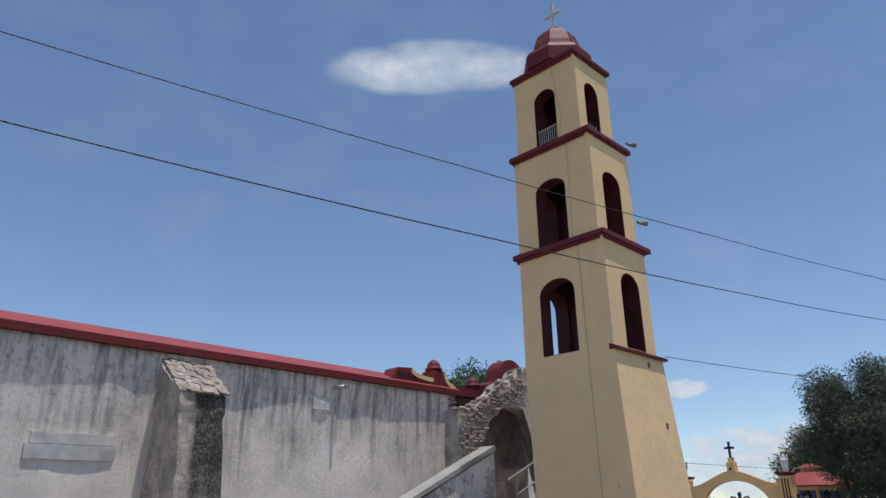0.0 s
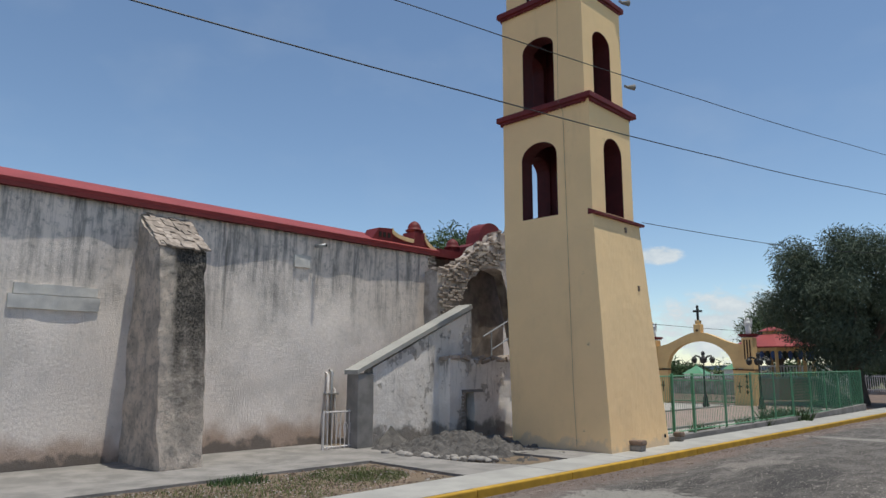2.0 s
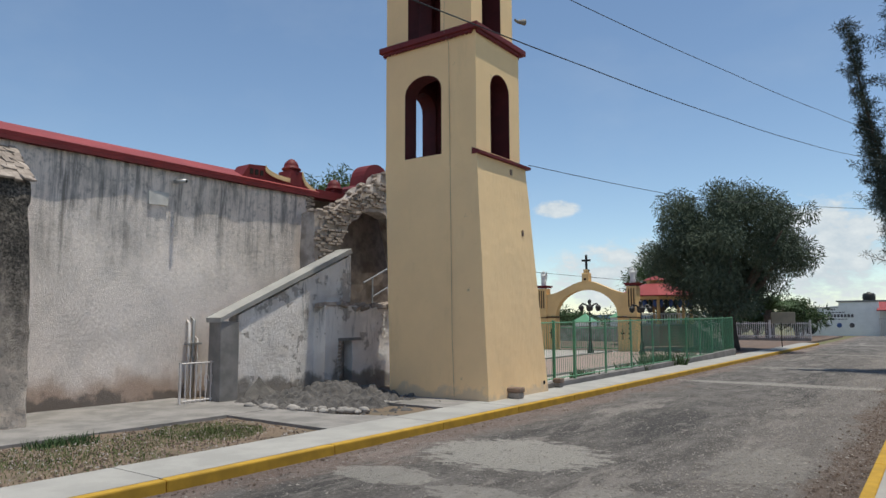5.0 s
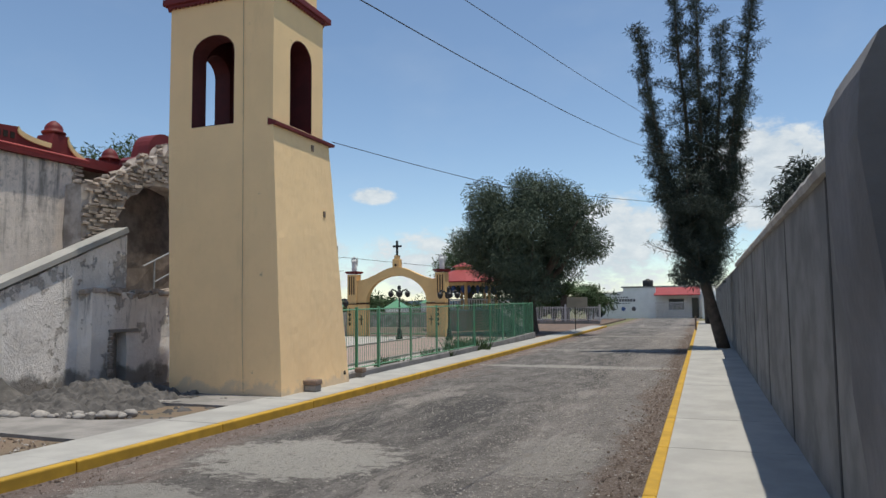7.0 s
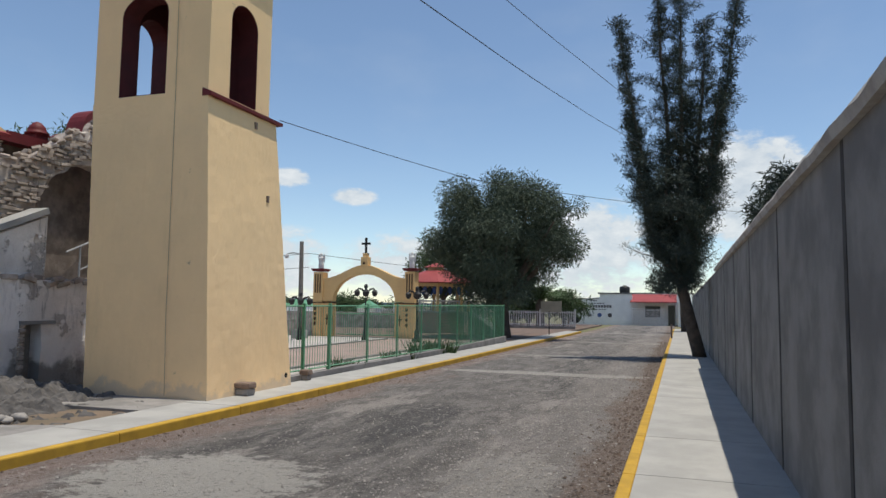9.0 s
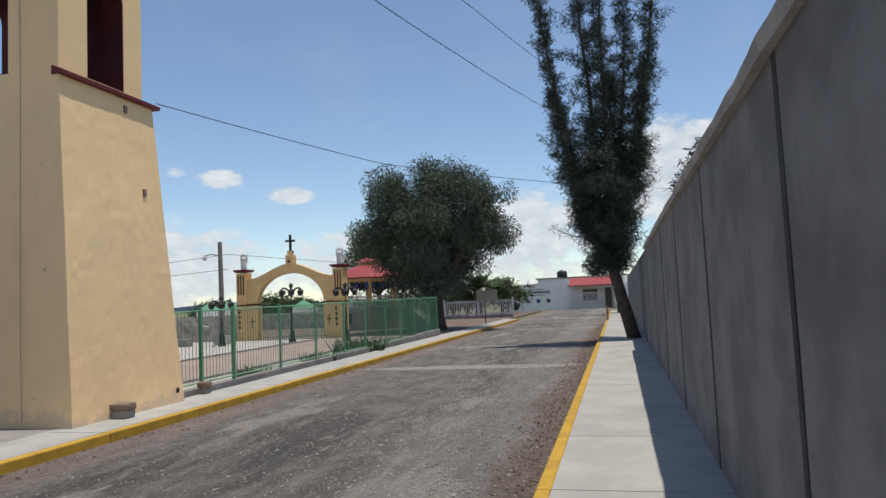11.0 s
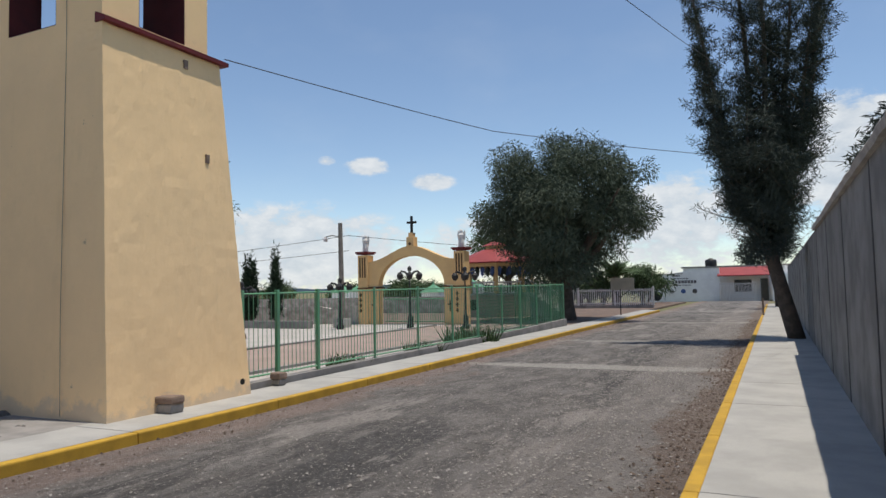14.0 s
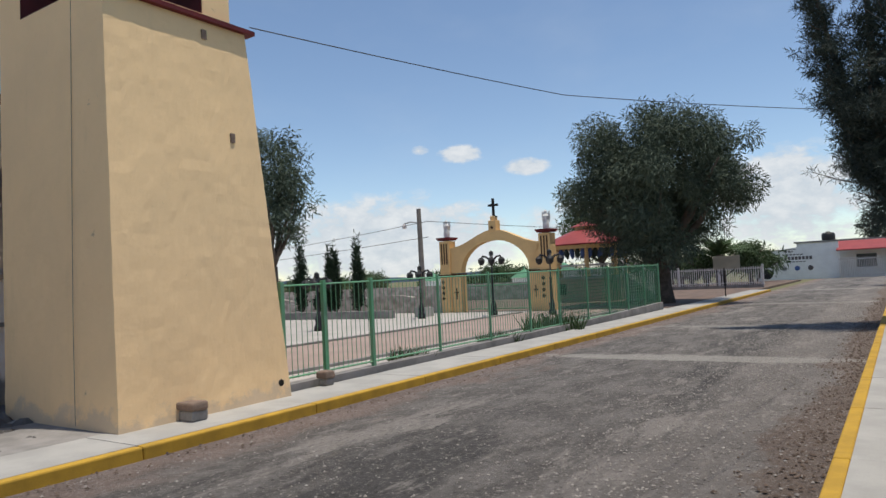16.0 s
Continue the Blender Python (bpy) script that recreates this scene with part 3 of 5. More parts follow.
def grass_patch(name, cx, cy, rx, ry, count, height, seed, label, material="grass_blade"):
    rng = random.Random(seed)
    root = thing(name, (cx, cy, 0.1), label, "grass", kind="stuff")
    verts, faces = [], []
    for i in range(count):
        a, r = rng.uniform(0, 6.28), rng.random() ** 0.6
        x, y = rx * r * math.cos(a), ry * r * math.sin(a)
        h = height * rng.uniform(0.4, 1.2)
        t = rng.uniform(0, 6.28)
        w = 0.006 + 0.035 * height
        k = len(verts)
        verts += [(x - w * math.cos(t), y - w * math.sin(t), 0), (x + w * math.cos(t), y + w * math.sin(t), 0), (x + rng.uniform(-0.6, 0.6) * h, y + rng.uniform(-0.6, 0.6) * h, h)]
        faces.append((k, k + 1, k + 2))
    me = bpy.data.meshes.new("blades")
    me.from_pydata(verts, [], faces)
    me.materials.append(MATS[material])
    ob = new("blades", me)
    ob.parent = root
    return root


grass_patch("grass_tufts", -8.4, 4.6, 1.1, 3.0, 5000, 0.05, 4, "short dry grass on the earth lot")
grass_patch("grass_tufts", -8.6, 6.9, 0.95, 0.8, 2600, 0.05, 5, "short green grass by the concrete path")
grass_patch("weeds", -9.35, 5.2, 0.35, 0.35, 260, 0.12, 6, "leafy green weeds at the edge of the concrete strip", "leaf_palm")
grass_patch("weeds", -9.3, 4.75, 0.25, 0.25, 160, 0.11, 7, "leafy green weeds at the edge of the concrete strip", "leaf_palm")

# ---- church ----
CX = -12.9
ROOF = 5.2
bm = boxes((CX - 0.8, CX, -12, 13.0, -0.1, ROOF))
bmesh.ops.subdivide_edges(bm, edges=[e for e in bm.edges if abs((e.verts[0].co - e.verts[1].co).y) > 5], cuts=90)
bmesh.ops.subdivide_edges(bm, edges=[e for e in bm.edges if abs((e.verts[0].co - e.verts[1].co).z) > 3], cuts=18, use_grid_fill=True)
for v in bm.verts:
    if v.co.x > CX - 0.1:
        v.co.x += 0.05 * noise.noise((v.co.y * 0.7, v.co.z * 0.7, 1)) + 0.02 * noise.noise((v.co.y * 2.5, v.co.z * 2.5, 2))
for f in bm.faces:
    f.smooth = True
solid("wall_church", bm, "church_plaster", "weathered white plaster church wall with dark rain streaks", "wall")
church = thing("church_roof", (CX - 2, 5, ROOF), "red painted roof edge above the church wall", "roof", kind="structure")
bm = bmesh.new()
prism(bm, [(CX + 0.10, ROOF - 0.02), (CX + 0.12, ROOF + 0.06), (CX - 0.75, ROOF + 0.42), (CX - 0.9, ROOF + 0.42), (CX - 0.9, ROOF - 0.02)], "y", -12, 13.2)
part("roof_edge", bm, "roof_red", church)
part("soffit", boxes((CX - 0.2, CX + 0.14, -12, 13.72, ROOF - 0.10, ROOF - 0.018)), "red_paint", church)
part("roof_slab", boxes((CX - 8, CX - 0.9, -12, 18, ROOF, ROOF + 0.3)), "red_paint", church)

# recessed bay past the corner pilaster
solid("wall_bay", rough_up(boxes((CX - 1.2, CX - 0.55, 13.0, 20.0, -0.1, ROOF)), 0.02, 1.5, 4), "church_plaster", "weathered plaster wall of the recessed bay", "wall")
part("bay_coping", boxes((CX - 1.25, CX + 0.02, 13.2, 17.0, ROOF - 0.06, ROOF + 0.16)), "red_paint", church)

# scrolled gable with finials
gable = thing("scrolled_gable", (CX - 0.3, 12.4, ROOF), "red scrolled church gable with cream edges and finials", "gable")


def scroll(y0, z0, y1, z1, n=10):
    """A concave sweep from (y0, z0) down to (y1, z1)."""
    return [(y0 + (y1 - y0) * (1 - math.cos(i / n * math.pi / 2)), z1 + (z0 - z1) * (1 - math.sin(i / n * math.pi / 2))) for i in range(n + 1)]


gx0, gx1 = CX - 0.55, CX - 0.05
poly = [(10.75, ROOF + 0.1), (11.0, ROOF + 0.46), (11.48, ROOF + 0.5)] + scroll(11.48, ROOF + 0.5, 12.3, ROOF + 0.3) + [(12.36, ROOF + 0.55), (12.72, ROOF + 0.55)] + scroll(12.72, ROOF + 0.55, 13.7, ROOF + 0.06) + [(13.7, ROOF - 0.05), (10.75, ROOF - 0.05)]
bm = bmesh.new()
prism(bm, poly, "x", gx0, gx1)
part("gable_body", bm, "red_paint", gable)
for s, nm in ((scroll(11.5, ROOF + 0.51, 12.3, ROOF + 0.31), 0), (scroll(12.74, ROOF + 0.56, 13.7, ROOF + 0.07), 1)):
    bm = bmesh.new()
    prism(bm, s + [(y - 0.02, z - 0.11) for y, z in s[::-1]], "x", gx0 - 0.02, gx1 + 0.03)
    part("scroll_edge", bm, "cream_paint", gable, "cream painted scroll edge")
for k in range(3):
    part("vent", boxes((gx1 - 0.02, gx1 + 0.012, 11.0 + k * 0.16, 11.1 + k * 0.16, ROOF + 0.22, ROOF + 0.36)), "dark_void", gable, "dark square vent hole")


def finial(y, z, w, h, name, x=None):
    x = gx1 - 0.22 if x is None else x
    f = thing(name, (x, y, z), "cream pier with a red domed finial", "finial", "church finials")
    part("pier", boxes((x - w, x + w, y - w, y + w, z, z + h), bevel=0.01), "red_paint", f)
    part("pier_face", boxes((x - w + 0.03, x + w - 0.03, y + w - 0.01, y + w + 0.012, z, z + h - 0.01)), "cream_paint", f, "cream painted pier face")
    bm = bmesh.new()
    t = z + h
    lathe(bm, x, y, [(w * 1.6, t), (w * 1.6, t + 0.035), (w * 1.2, t + 0.06), (w * 1.22, t + 0.12), (w * 1.0, t + 0.2), (w * 0.55, t + 0.27), (0.03, t + 0.3)], 14)
    part("dome", bm, "red_paint", f, "red painted dome", True)
    return f


finial(12.54, ROOF + 0.3, 0.16, 0.3, "finial")
finial(14.15, ROOF + 0.06, 0.16, 0.24, "finial")
# red arched belfry wall behind the ruin
bm = bmesh.new()
arch = [(16.1 + 0.6 * math.cos(math.pi * i / 12) * -1, ROOF + 0.85 + 0.55 * math.sin(math.pi * i / 12)) for i in range(13)]
prism(bm, [(15.0, ROOF - 0.1), (15.0, ROOF + 0.5), (15.2, ROOF + 0.62), (15.4, ROOF + 0.5)] + arch[1:] + [(17.5, ROOF + 1.0), (17.5, ROOF - 0.1)], "x", CX - 0.9, CX - 0.35)
solid("red_belfry_wall", bm, "red_paint", "red painted arched wall above the ruin", "wall")
# drain pipe with a plaster patch, and a pale repair
pipe = thing("drain_pipe", (CX, 9.0, 4.85), "short grey drain pipe sticking out of the church wall", "pipe")
part("pipe", tube(bmesh.new(), [(CX - 0.1, 8.9, 4.88), (CX + 0.32, 9.0, 4.86)], 0.045, 10), "galvanised", pipe, smooth=True)
part("pipe_mouth", tube(bmesh.new(), [(CX + 0.321, 9.0, 4.86), (CX + 0.324, 9.001, 4.86)], 0.036, 10), "dark_void", pipe)
bm = rough_up(boxes((CX - 0.04, CX + 0.045, 8.3, 8.75, 4.3, 4.6)), 0.018, 5, 6)
solid("plaster_repair", bm, "repair_plaster", "pale square plaster repair under the pipe", "plaster patch", "")
bm = rough_up(boxes((CX - 0.04, CX + 0.045, 2.42, 3.95, 2.95, 3.2), (CX - 0.04, CX + 0.038, 2.5, 3.9, 3.21, 3.4)), 0.018, 4, 7)
solid("plaster_repair", bm, "repair_plaster", "long pale plaster repair on the church wall", "plaster patch", "")

# buttress with a battered front and a weathered brick slope
butt = thing("buttress", (CX + 0.7, 5.4, 0.1), "rough plastered church buttress with a black mould stain", "buttress", kind="structure", shift=(0, -0.12, 0.03))
bm = bmesh.new()
loft(bm, [[(CX - 0.1, 4.66, 0.0), (-11.08, 4.62, 0.0), (-11.06, 5.42, 0.0), (CX - 0.1, 5.72, 0.0)],
          [(CX - 0.1, 4.72, 3.4), (-11.28, 4.5, 3.4), (-11.30, 5.40, 3.4), (CX - 0.1, 5.75, 3.4)],
          [(CX - 0.1, 4.74, 4.9), (-11.36, 4.5, 4.12), (-11.40, 5.44, 4.08), (CX - 0.1, 5.78, 4.86)]])
bmesh.ops.subdivide_edges(bm, edges=bm.edges[:], cuts=14, use_grid_fill=True)
for v in bm.verts:
    v.co += Vector(noise.noise_vector(v.co * 2.2)) * 0.05 + Vector(noise.noise_vector(v.co * 7)) * 0.022
part("body", bm, "buttress_plaster", butt)
tile = mesh_of("tile", rough_up(boxes((-0.11, 0.11, -0.06, 0.06, -0.02, 0.02), bevel=0.006), 0.006, 9), "brick")
rt = random.Random(9)
for i in range(9):
    for j in range(9):
        u = i / 8
        piece("tile", tile, butt, (-11.42 - 1.4 * u, 4.55 + 0.25 * u + j * 0.112 + rt.uniform(-0.02, 0.02), 4.14 + 0.77 * u + rt.uniform(-0.02, 0.02)), (rt.uniform(-0.1, 0.1), 0.5 + rt.uniform(-0.1, 0.1), rt.uniform(-0.12, 0.12)))

# ---- stair wall, door wall and ruined arch ----
RX, DX = -11.5, -11.02
stair = thing("stair_wall", (RX, 11, 0.1), "ruined white stair wall with a sloping concrete coping", "wall", kind="structure", shift=(0, -0.1, -0.03))
bm = bmesh.new()
prism(bm, [(9.75, 0), (11.95, 0), (13.2, 0), (13.2, 3.5), (9.75, 1.95)], "x", RX - 0.35, RX)
rough_up(bm, 0.035, 2.0, 7)
part("plaster_wall", bm, "ruin_plaster", stair)
part("end_pillar", rough_up(boxes((RX - 0.38, RX + 0.04, 9.28, 9.75, 0, 1.82), bevel=0.02), 0.012, 3, 2), "old_concrete", stair, "dark grey concrete end pillar")
bm = bmesh.new()
prism(bm, [(9.24, 1.80), (9.24, 1.90), (13.15, 3.66), (13.2, 3.55)], "x", RX - 0.42, RX + 0.07)
part("coping", rough_up(bm, 0.01, 3), "slab_concrete", stair, "pale concrete sloping coping")
bm = bmesh.new()
for i in range(10):
    box(bm, CX + 0.02, RX - 0.36, 9.9 + i * 0.33, 13.6, 0.1 + i * 0.17, 0.27 + i * 0.17)
part("steps", bm, "old_concrete", stair)

doorwall = thing("door_wall", (DX, 13, 0.1), "low stained plaster wall with a small door opening", "wall", kind="structure", shift=(-0.1, 0, -0.03))
y0, y1, d0, d1, dt = 11.85, 16.5, 12.40, 12.78, 1.36
bm = boxes((DX - 0.45, DX, y0, d0, 0, dt), (DX - 0.45, DX, d1, y1, 0, dt), (DX - 0.45, DX, y0, y1, dt, 2.18))
part("plaster_wall", rough_up(bm, 0.03, 2.3, 6), "ruin_plaster", doorwall)
part("lintel", rough_up(boxes((DX - 0.3, DX + 0.04, d0 - 0.12, d1 + 0.3, dt - 0.02, dt + 0.05)), 0.01, 6), "old_concrete", doorwall)
part("dark_room", boxes((DX - 1.4, DX - 0.46, d0 - 0.3, d1 + 0.3, 0, dt + 0.2)), "dark_void", doorwall)
part("door_leaf", boxes((DX - 0.30, DX - 0.26, d0 + 0.02, d1 - 0.01, 0.1, dt - 0.02)), "wood_pole", doorwall, "grey weathered wooden door")
rs = random.Random(21)
course = mesh_of("stone_course", rough_up(boxes((-0.12, 0.12, -0.14, 0.14, -0.05, 0.05), bevel=0.02), 0.02, 6), "brick")
for i in range(34):
    piece("coping_stone", course, doorwall, (DX - 0.1 + rs.uniform(-0.1, 0.08), y0 + 0.05 + i * 0.13, 2.17 + rs.uniform(-0.05, 0.07)), (rs.uniform(-0.3, 0.3), rs.uniform(-0.3, 0.3), rs.uniform(-0.5, 0.5)))
for i in range(14):
    piece("jamb_brick", course, doorwall, (DX - 0.06 + rs.uniform(0, 0.03), d0 - 0.06, 0.2 + i * 0.085), (0, 0, rs.uniform(-0.2, 0.2)), (0.7, 0.45, 0.7))

# ruined arch with brick courses above the ledge
AX = -12.05
ruin = thing("ruined_arch", (AX, 14.2, 2.1), "ruined brick and stone arch with crumbling top", "ruin", kind="structure")
mid, half, spring, crown = 14.75, 1.45, 3.45, 4.85
n = 14
arc = [(mid - half * math.cos(math.pi * i / n), spring + (crown - spring) * math.sin(math.pi * i / n)) for i in range(n + 1)]
top = [(12.35, 4.55), (12.9, 4.62), (13.3, 4.9), (13.7, 5.0), (14.1, 5.45), (14.6, 5.6), (15.0, 5.95), (16.6, 6.0)]
bm = bmesh.new()
prism(bm, [(12.35, 2.0), (mid - half, 2.0), (mid - half, spring)] + arc[1:n // 2 + 1] + [(mid, 5.6)] + [p for p in top[::-1] if p[0] < mid], "x", AX - 0.5, AX)
prism(bm, arc[n // 2:] + [(mid + half, 2.0), (16.9, 2.0), (16.6, 6.0), (15.0, 5.95), (mid, 5.6)], "x", AX - 0.5, AX)
bmesh.ops.triangulate(bm, faces=bm.faces[:])
bmesh.ops.subdivide_edges(bm, edges=bm.edges[:], cuts=4)
for v in bm.verts:
    v.co += Vector(noise.noise_vector(v.co * 2.5)) * 0.07
part("arch_wall", bm, "ruin_masonry", ruin)
# recess back wall, coloured darker than the arch wall before it
part("niche_back", rough_up(boxes((CX - 0.5, CX - 0.3, 13.0, 16.6, 1.9, 5.2)), 0.04, 2, 6), "niche_brick", ruin, "brick back of the niche, toned darker than the arch")
part("ledge", rough_up(boxes((CX - 0.3, DX - 0.2, 12.0, 16.5, 1.7, 2.14)), 0.04, 3, 5), "rubble", ruin, "rubble ledge")
bk = mesh_of("brick", rough_up(boxes((-0.04, 0.04, -0.12, 0.12, -0.032, 0.032), bevel=0.008), 0.008, 8), "brick")


def ruin_top(y):
    for (a, za), (b, zb) in zip(top, top[1:]):
        if a <= y <= b:
            return za + (zb - za) * (y - a) / (b - a)
    return 4.5


count = 0
for j in range(38):
    z = 2.2 + j * 0.092
    for i in range(18):
        y = 12.45 + i * 0.265 + (0.13 if j % 2 else 0)
        inside = abs(y - mid) < half + 0.05 and z < spring + (crown - spring) * math.sqrt(max(0, 1 - ((y - mid) / half) ** 2)) + 0.06
        if inside or y > 15.2 or z > ruin_top(y) - 0.08 or rs.random() < 0.24 or count > 290:
            continue
        piece("brick", bk, ruin, (AX + 0.04 + rs.uniform(-0.02, 0.03), y + rs.uniform(-0.05, 0.05), z + rs.uniform(-0.02, 0.02)), (rs.uniform(-0.14, 0.14), rs.uniform(-0.1, 0.1), rs.uniform(-0.1, 0.1)), (1, rs.uniform(0.6, 1.1), rs.uniform(0.7, 1.2)))
        count += 1
for i in range(46):
    y = 12.4 + i * 0.075
    piece("loose_stone", course, ruin, (AX - 0.15 + rs.uniform(-0.15, 0.15), y, ruin_top(y) + rs.uniform(-0.06, 0.06)), (rs.uniform(-0.6, 0.6), rs.uniform(-0.6, 0.6), rs.uniform(-1, 1)), (0.6, 0.6, 0.7))
# pilaster of bare brick at the church corner
for j in range(26):
    piece("corner_brick", bk, ruin, (CX + 0.02, 12.93 + (0.05 if j % 2 else 0), 2.6 + j * 0.1), (0, 0, rs.uniform(-0.2, 0.2)), (1, 1.0, 1.1))
rail = thing("handrail", (AX + 0.5, 14, 2.1), "thin galvanised handrail by the niche", "handrail")
part("top_bar", tube(bmesh.new(), [(AX + 0.55, 13.6, 2.78), (AX + 0.55, 15.6, 3.65)], 0.022), "galvanised", rail)
part("lower_bar", tube(bmesh.new(), [(AX + 0.55, 13.95, 2.42), (AX + 0.55, 15.6, 3.15)], 0.018), "galvanised", rail)
part("post", tube(bmesh.new(), [(AX + 0.55, 13.95, 2.1), (AX + 0.55, 13.95, 2.95)], 0.02), "galvanised", rail)

# rubble mound and stones
bm = grid(bmesh.new(), -11.1, -7.3, 9.15, 13.0, 90, 90, lambda x, y: 0.05 + max(0.0, 0.40 * math.exp(-((x + 10.0) / 1.3) ** 2 - ((y - 11.0) / 1.5) ** 2) + 0.12 * noise.noise((x * 2.4, y * 2.4, 0)) + 0.13 * noise.noise((x * 6, y * 6, 4)) + 0.07 * noise.noise((x * 15, y * 15, 4)) - 0.02))
solid("rubble_mound", bm, "rubble", "dark grey mound of rubble and soil by the tower", "rubble", "")
stones = [stone_mesh("stone", "stone", i) for i in range(4)]
for i in range(46):
    s = rs.uniform(0.035, 0.1)
    t = i / 46
    ob = new("stone", stones[i % 4])
    ob.location = (-10.3 + 2.4 * t + rs.uniform(-0.12, 0.12), 9.15 + 0.6 * t * t + rs.uniform(-0.15, 0.15), 0.13 + s * 0.35)
    ob.scale = (s, s * 1.2, s)
    ob.rotation_euler = (0, 0, rs.uniform(0, 6))
    tagged(ob, "pale rounded field stone at the foot of the rubble", "stone", "rubble stones")
bm = grid(bmesh.new(), -11.46, -10.9, 9.75, 10.75, 16, 20, lambda x, y: 0.1 + max(0, 0.5 * (1 - abs(y - 10.2) / 0.5)) * (1 - (x + 11.46) / 0.62) + 0.06 * noise.noise((x * 6, y * 6, 0)))
solid("rubble_heap", bm, "rubble", "small grey rubble heap against the stair wall", "rubble", "")

# white wrought gate beside the stair pillar
gate = thing("wrought_gate", (-11.7, 9.0, 0.12), "low white wrought-iron gate by the stair pillar", "gate")
gy = [8.42 + i * 0.12 for i in range(8)]
for y in gy:
    part("bar", tube(bmesh.new(), [(-11.7, y, 0.15), (-11.7, y, 0.98)], 0.014, 5), "white_metal", gate)
for z in (0.2, 0.95):
    part("rail", tube(bmesh.new(), [(-11.7, 8.42, z), (-11.7, 9.28, z)], 0.018, 5), "white_metal", gate)
part("tall_post", boxes((-11.72, -11.68, 8.40, 8.44, 0.12, 0.98)), "white_metal", gate)
for k in range(3):
    cy, cz = 8.85 + k * 0.18, 0.56
    part("scroll", tube(bmesh.new(), [(-11.7, cy + 0.07 * math.cos(a * 0.6) * (1 - a / 14), cz + 0.17 * math.sin(a * 0.6)) for a in range(12)], 0.009, 4), "white_metal", gate)
pipes = thing("standpipe", (-12.6, 9.1, 0.12), "grey and white pipes standing against the church wall", "pipe")
for k, h in ((0, 1.75), (1, 1.82), (2, 1.4)):
    part("riser", tube(bmesh.new(), [(CX + 0.1, 9.35 + 0.11 * k, 0.1), (CX + 0.1, 9.35 + 0.11 * k, h), (CX - 0.02, 9.35 + 0.11 * k, h + 0.06)], 0.035 if k < 2 else 0.015, 8), "white_metal" if k != 1 else "galvanised", pipes, smooth=True)
part("bracket", boxes((CX, CX + 0.14, 9.28, 9.65, 1.28, 1.32)), "galvanised", pipes)

# ---- bell tower ----
TY = 12.28
tower = thing("bell_tower", (-8.25, 13.4, 0.1), "tall ochre yellow bell tower with dark red cornices", "bell tower")


def quoin(rows, material, name, label="", cuts=34, amp=0.006):
    bm = bmesh.new()
    loft(bm, [[(x0, y0, z), (x1, y0, z), (x1, y1, z), (x0, y1, z)] for x0, x1, y0, y1, z in rows])
    bmesh.ops.subdivide_edges(bm, edges=bm.edges[:], cuts=cuts, use_grid_fill=True)
    for v in bm.verts:
        v.co += Vector(noise.noise_vector(v.co * 1.7)) * amp + Vector(noise.noise_vector(v.co * 6)) * amp * 0.8 + Vector(noise.noise_vector(v.co * 17)) * amp * 0.6
    return part(name, bm, material, tower, label)


quoin([(-9.43, -6.82, TY - 0.05, 14.86, 0.0), (-9.72, -7.16, TY + 0.11, 14.58, 5.0), (-9.75, -7.19, TY + 0.12, 14.55, 5.42)], "tower_paint", "base_shaft", "ochre painted battered base")
# red drip edge along the road side of the base
bm = bmesh.new()
prism(bm, [(-7.30, 5.39), (-7.105, 5.39), (-7.10, 5.45), (-7.30, 5.53)], "y", TY + 0.1, 14.68)
part("drip_edge", rough_up(bm, 0.01, 4), "red_paint", tower, "dark red drip edge")


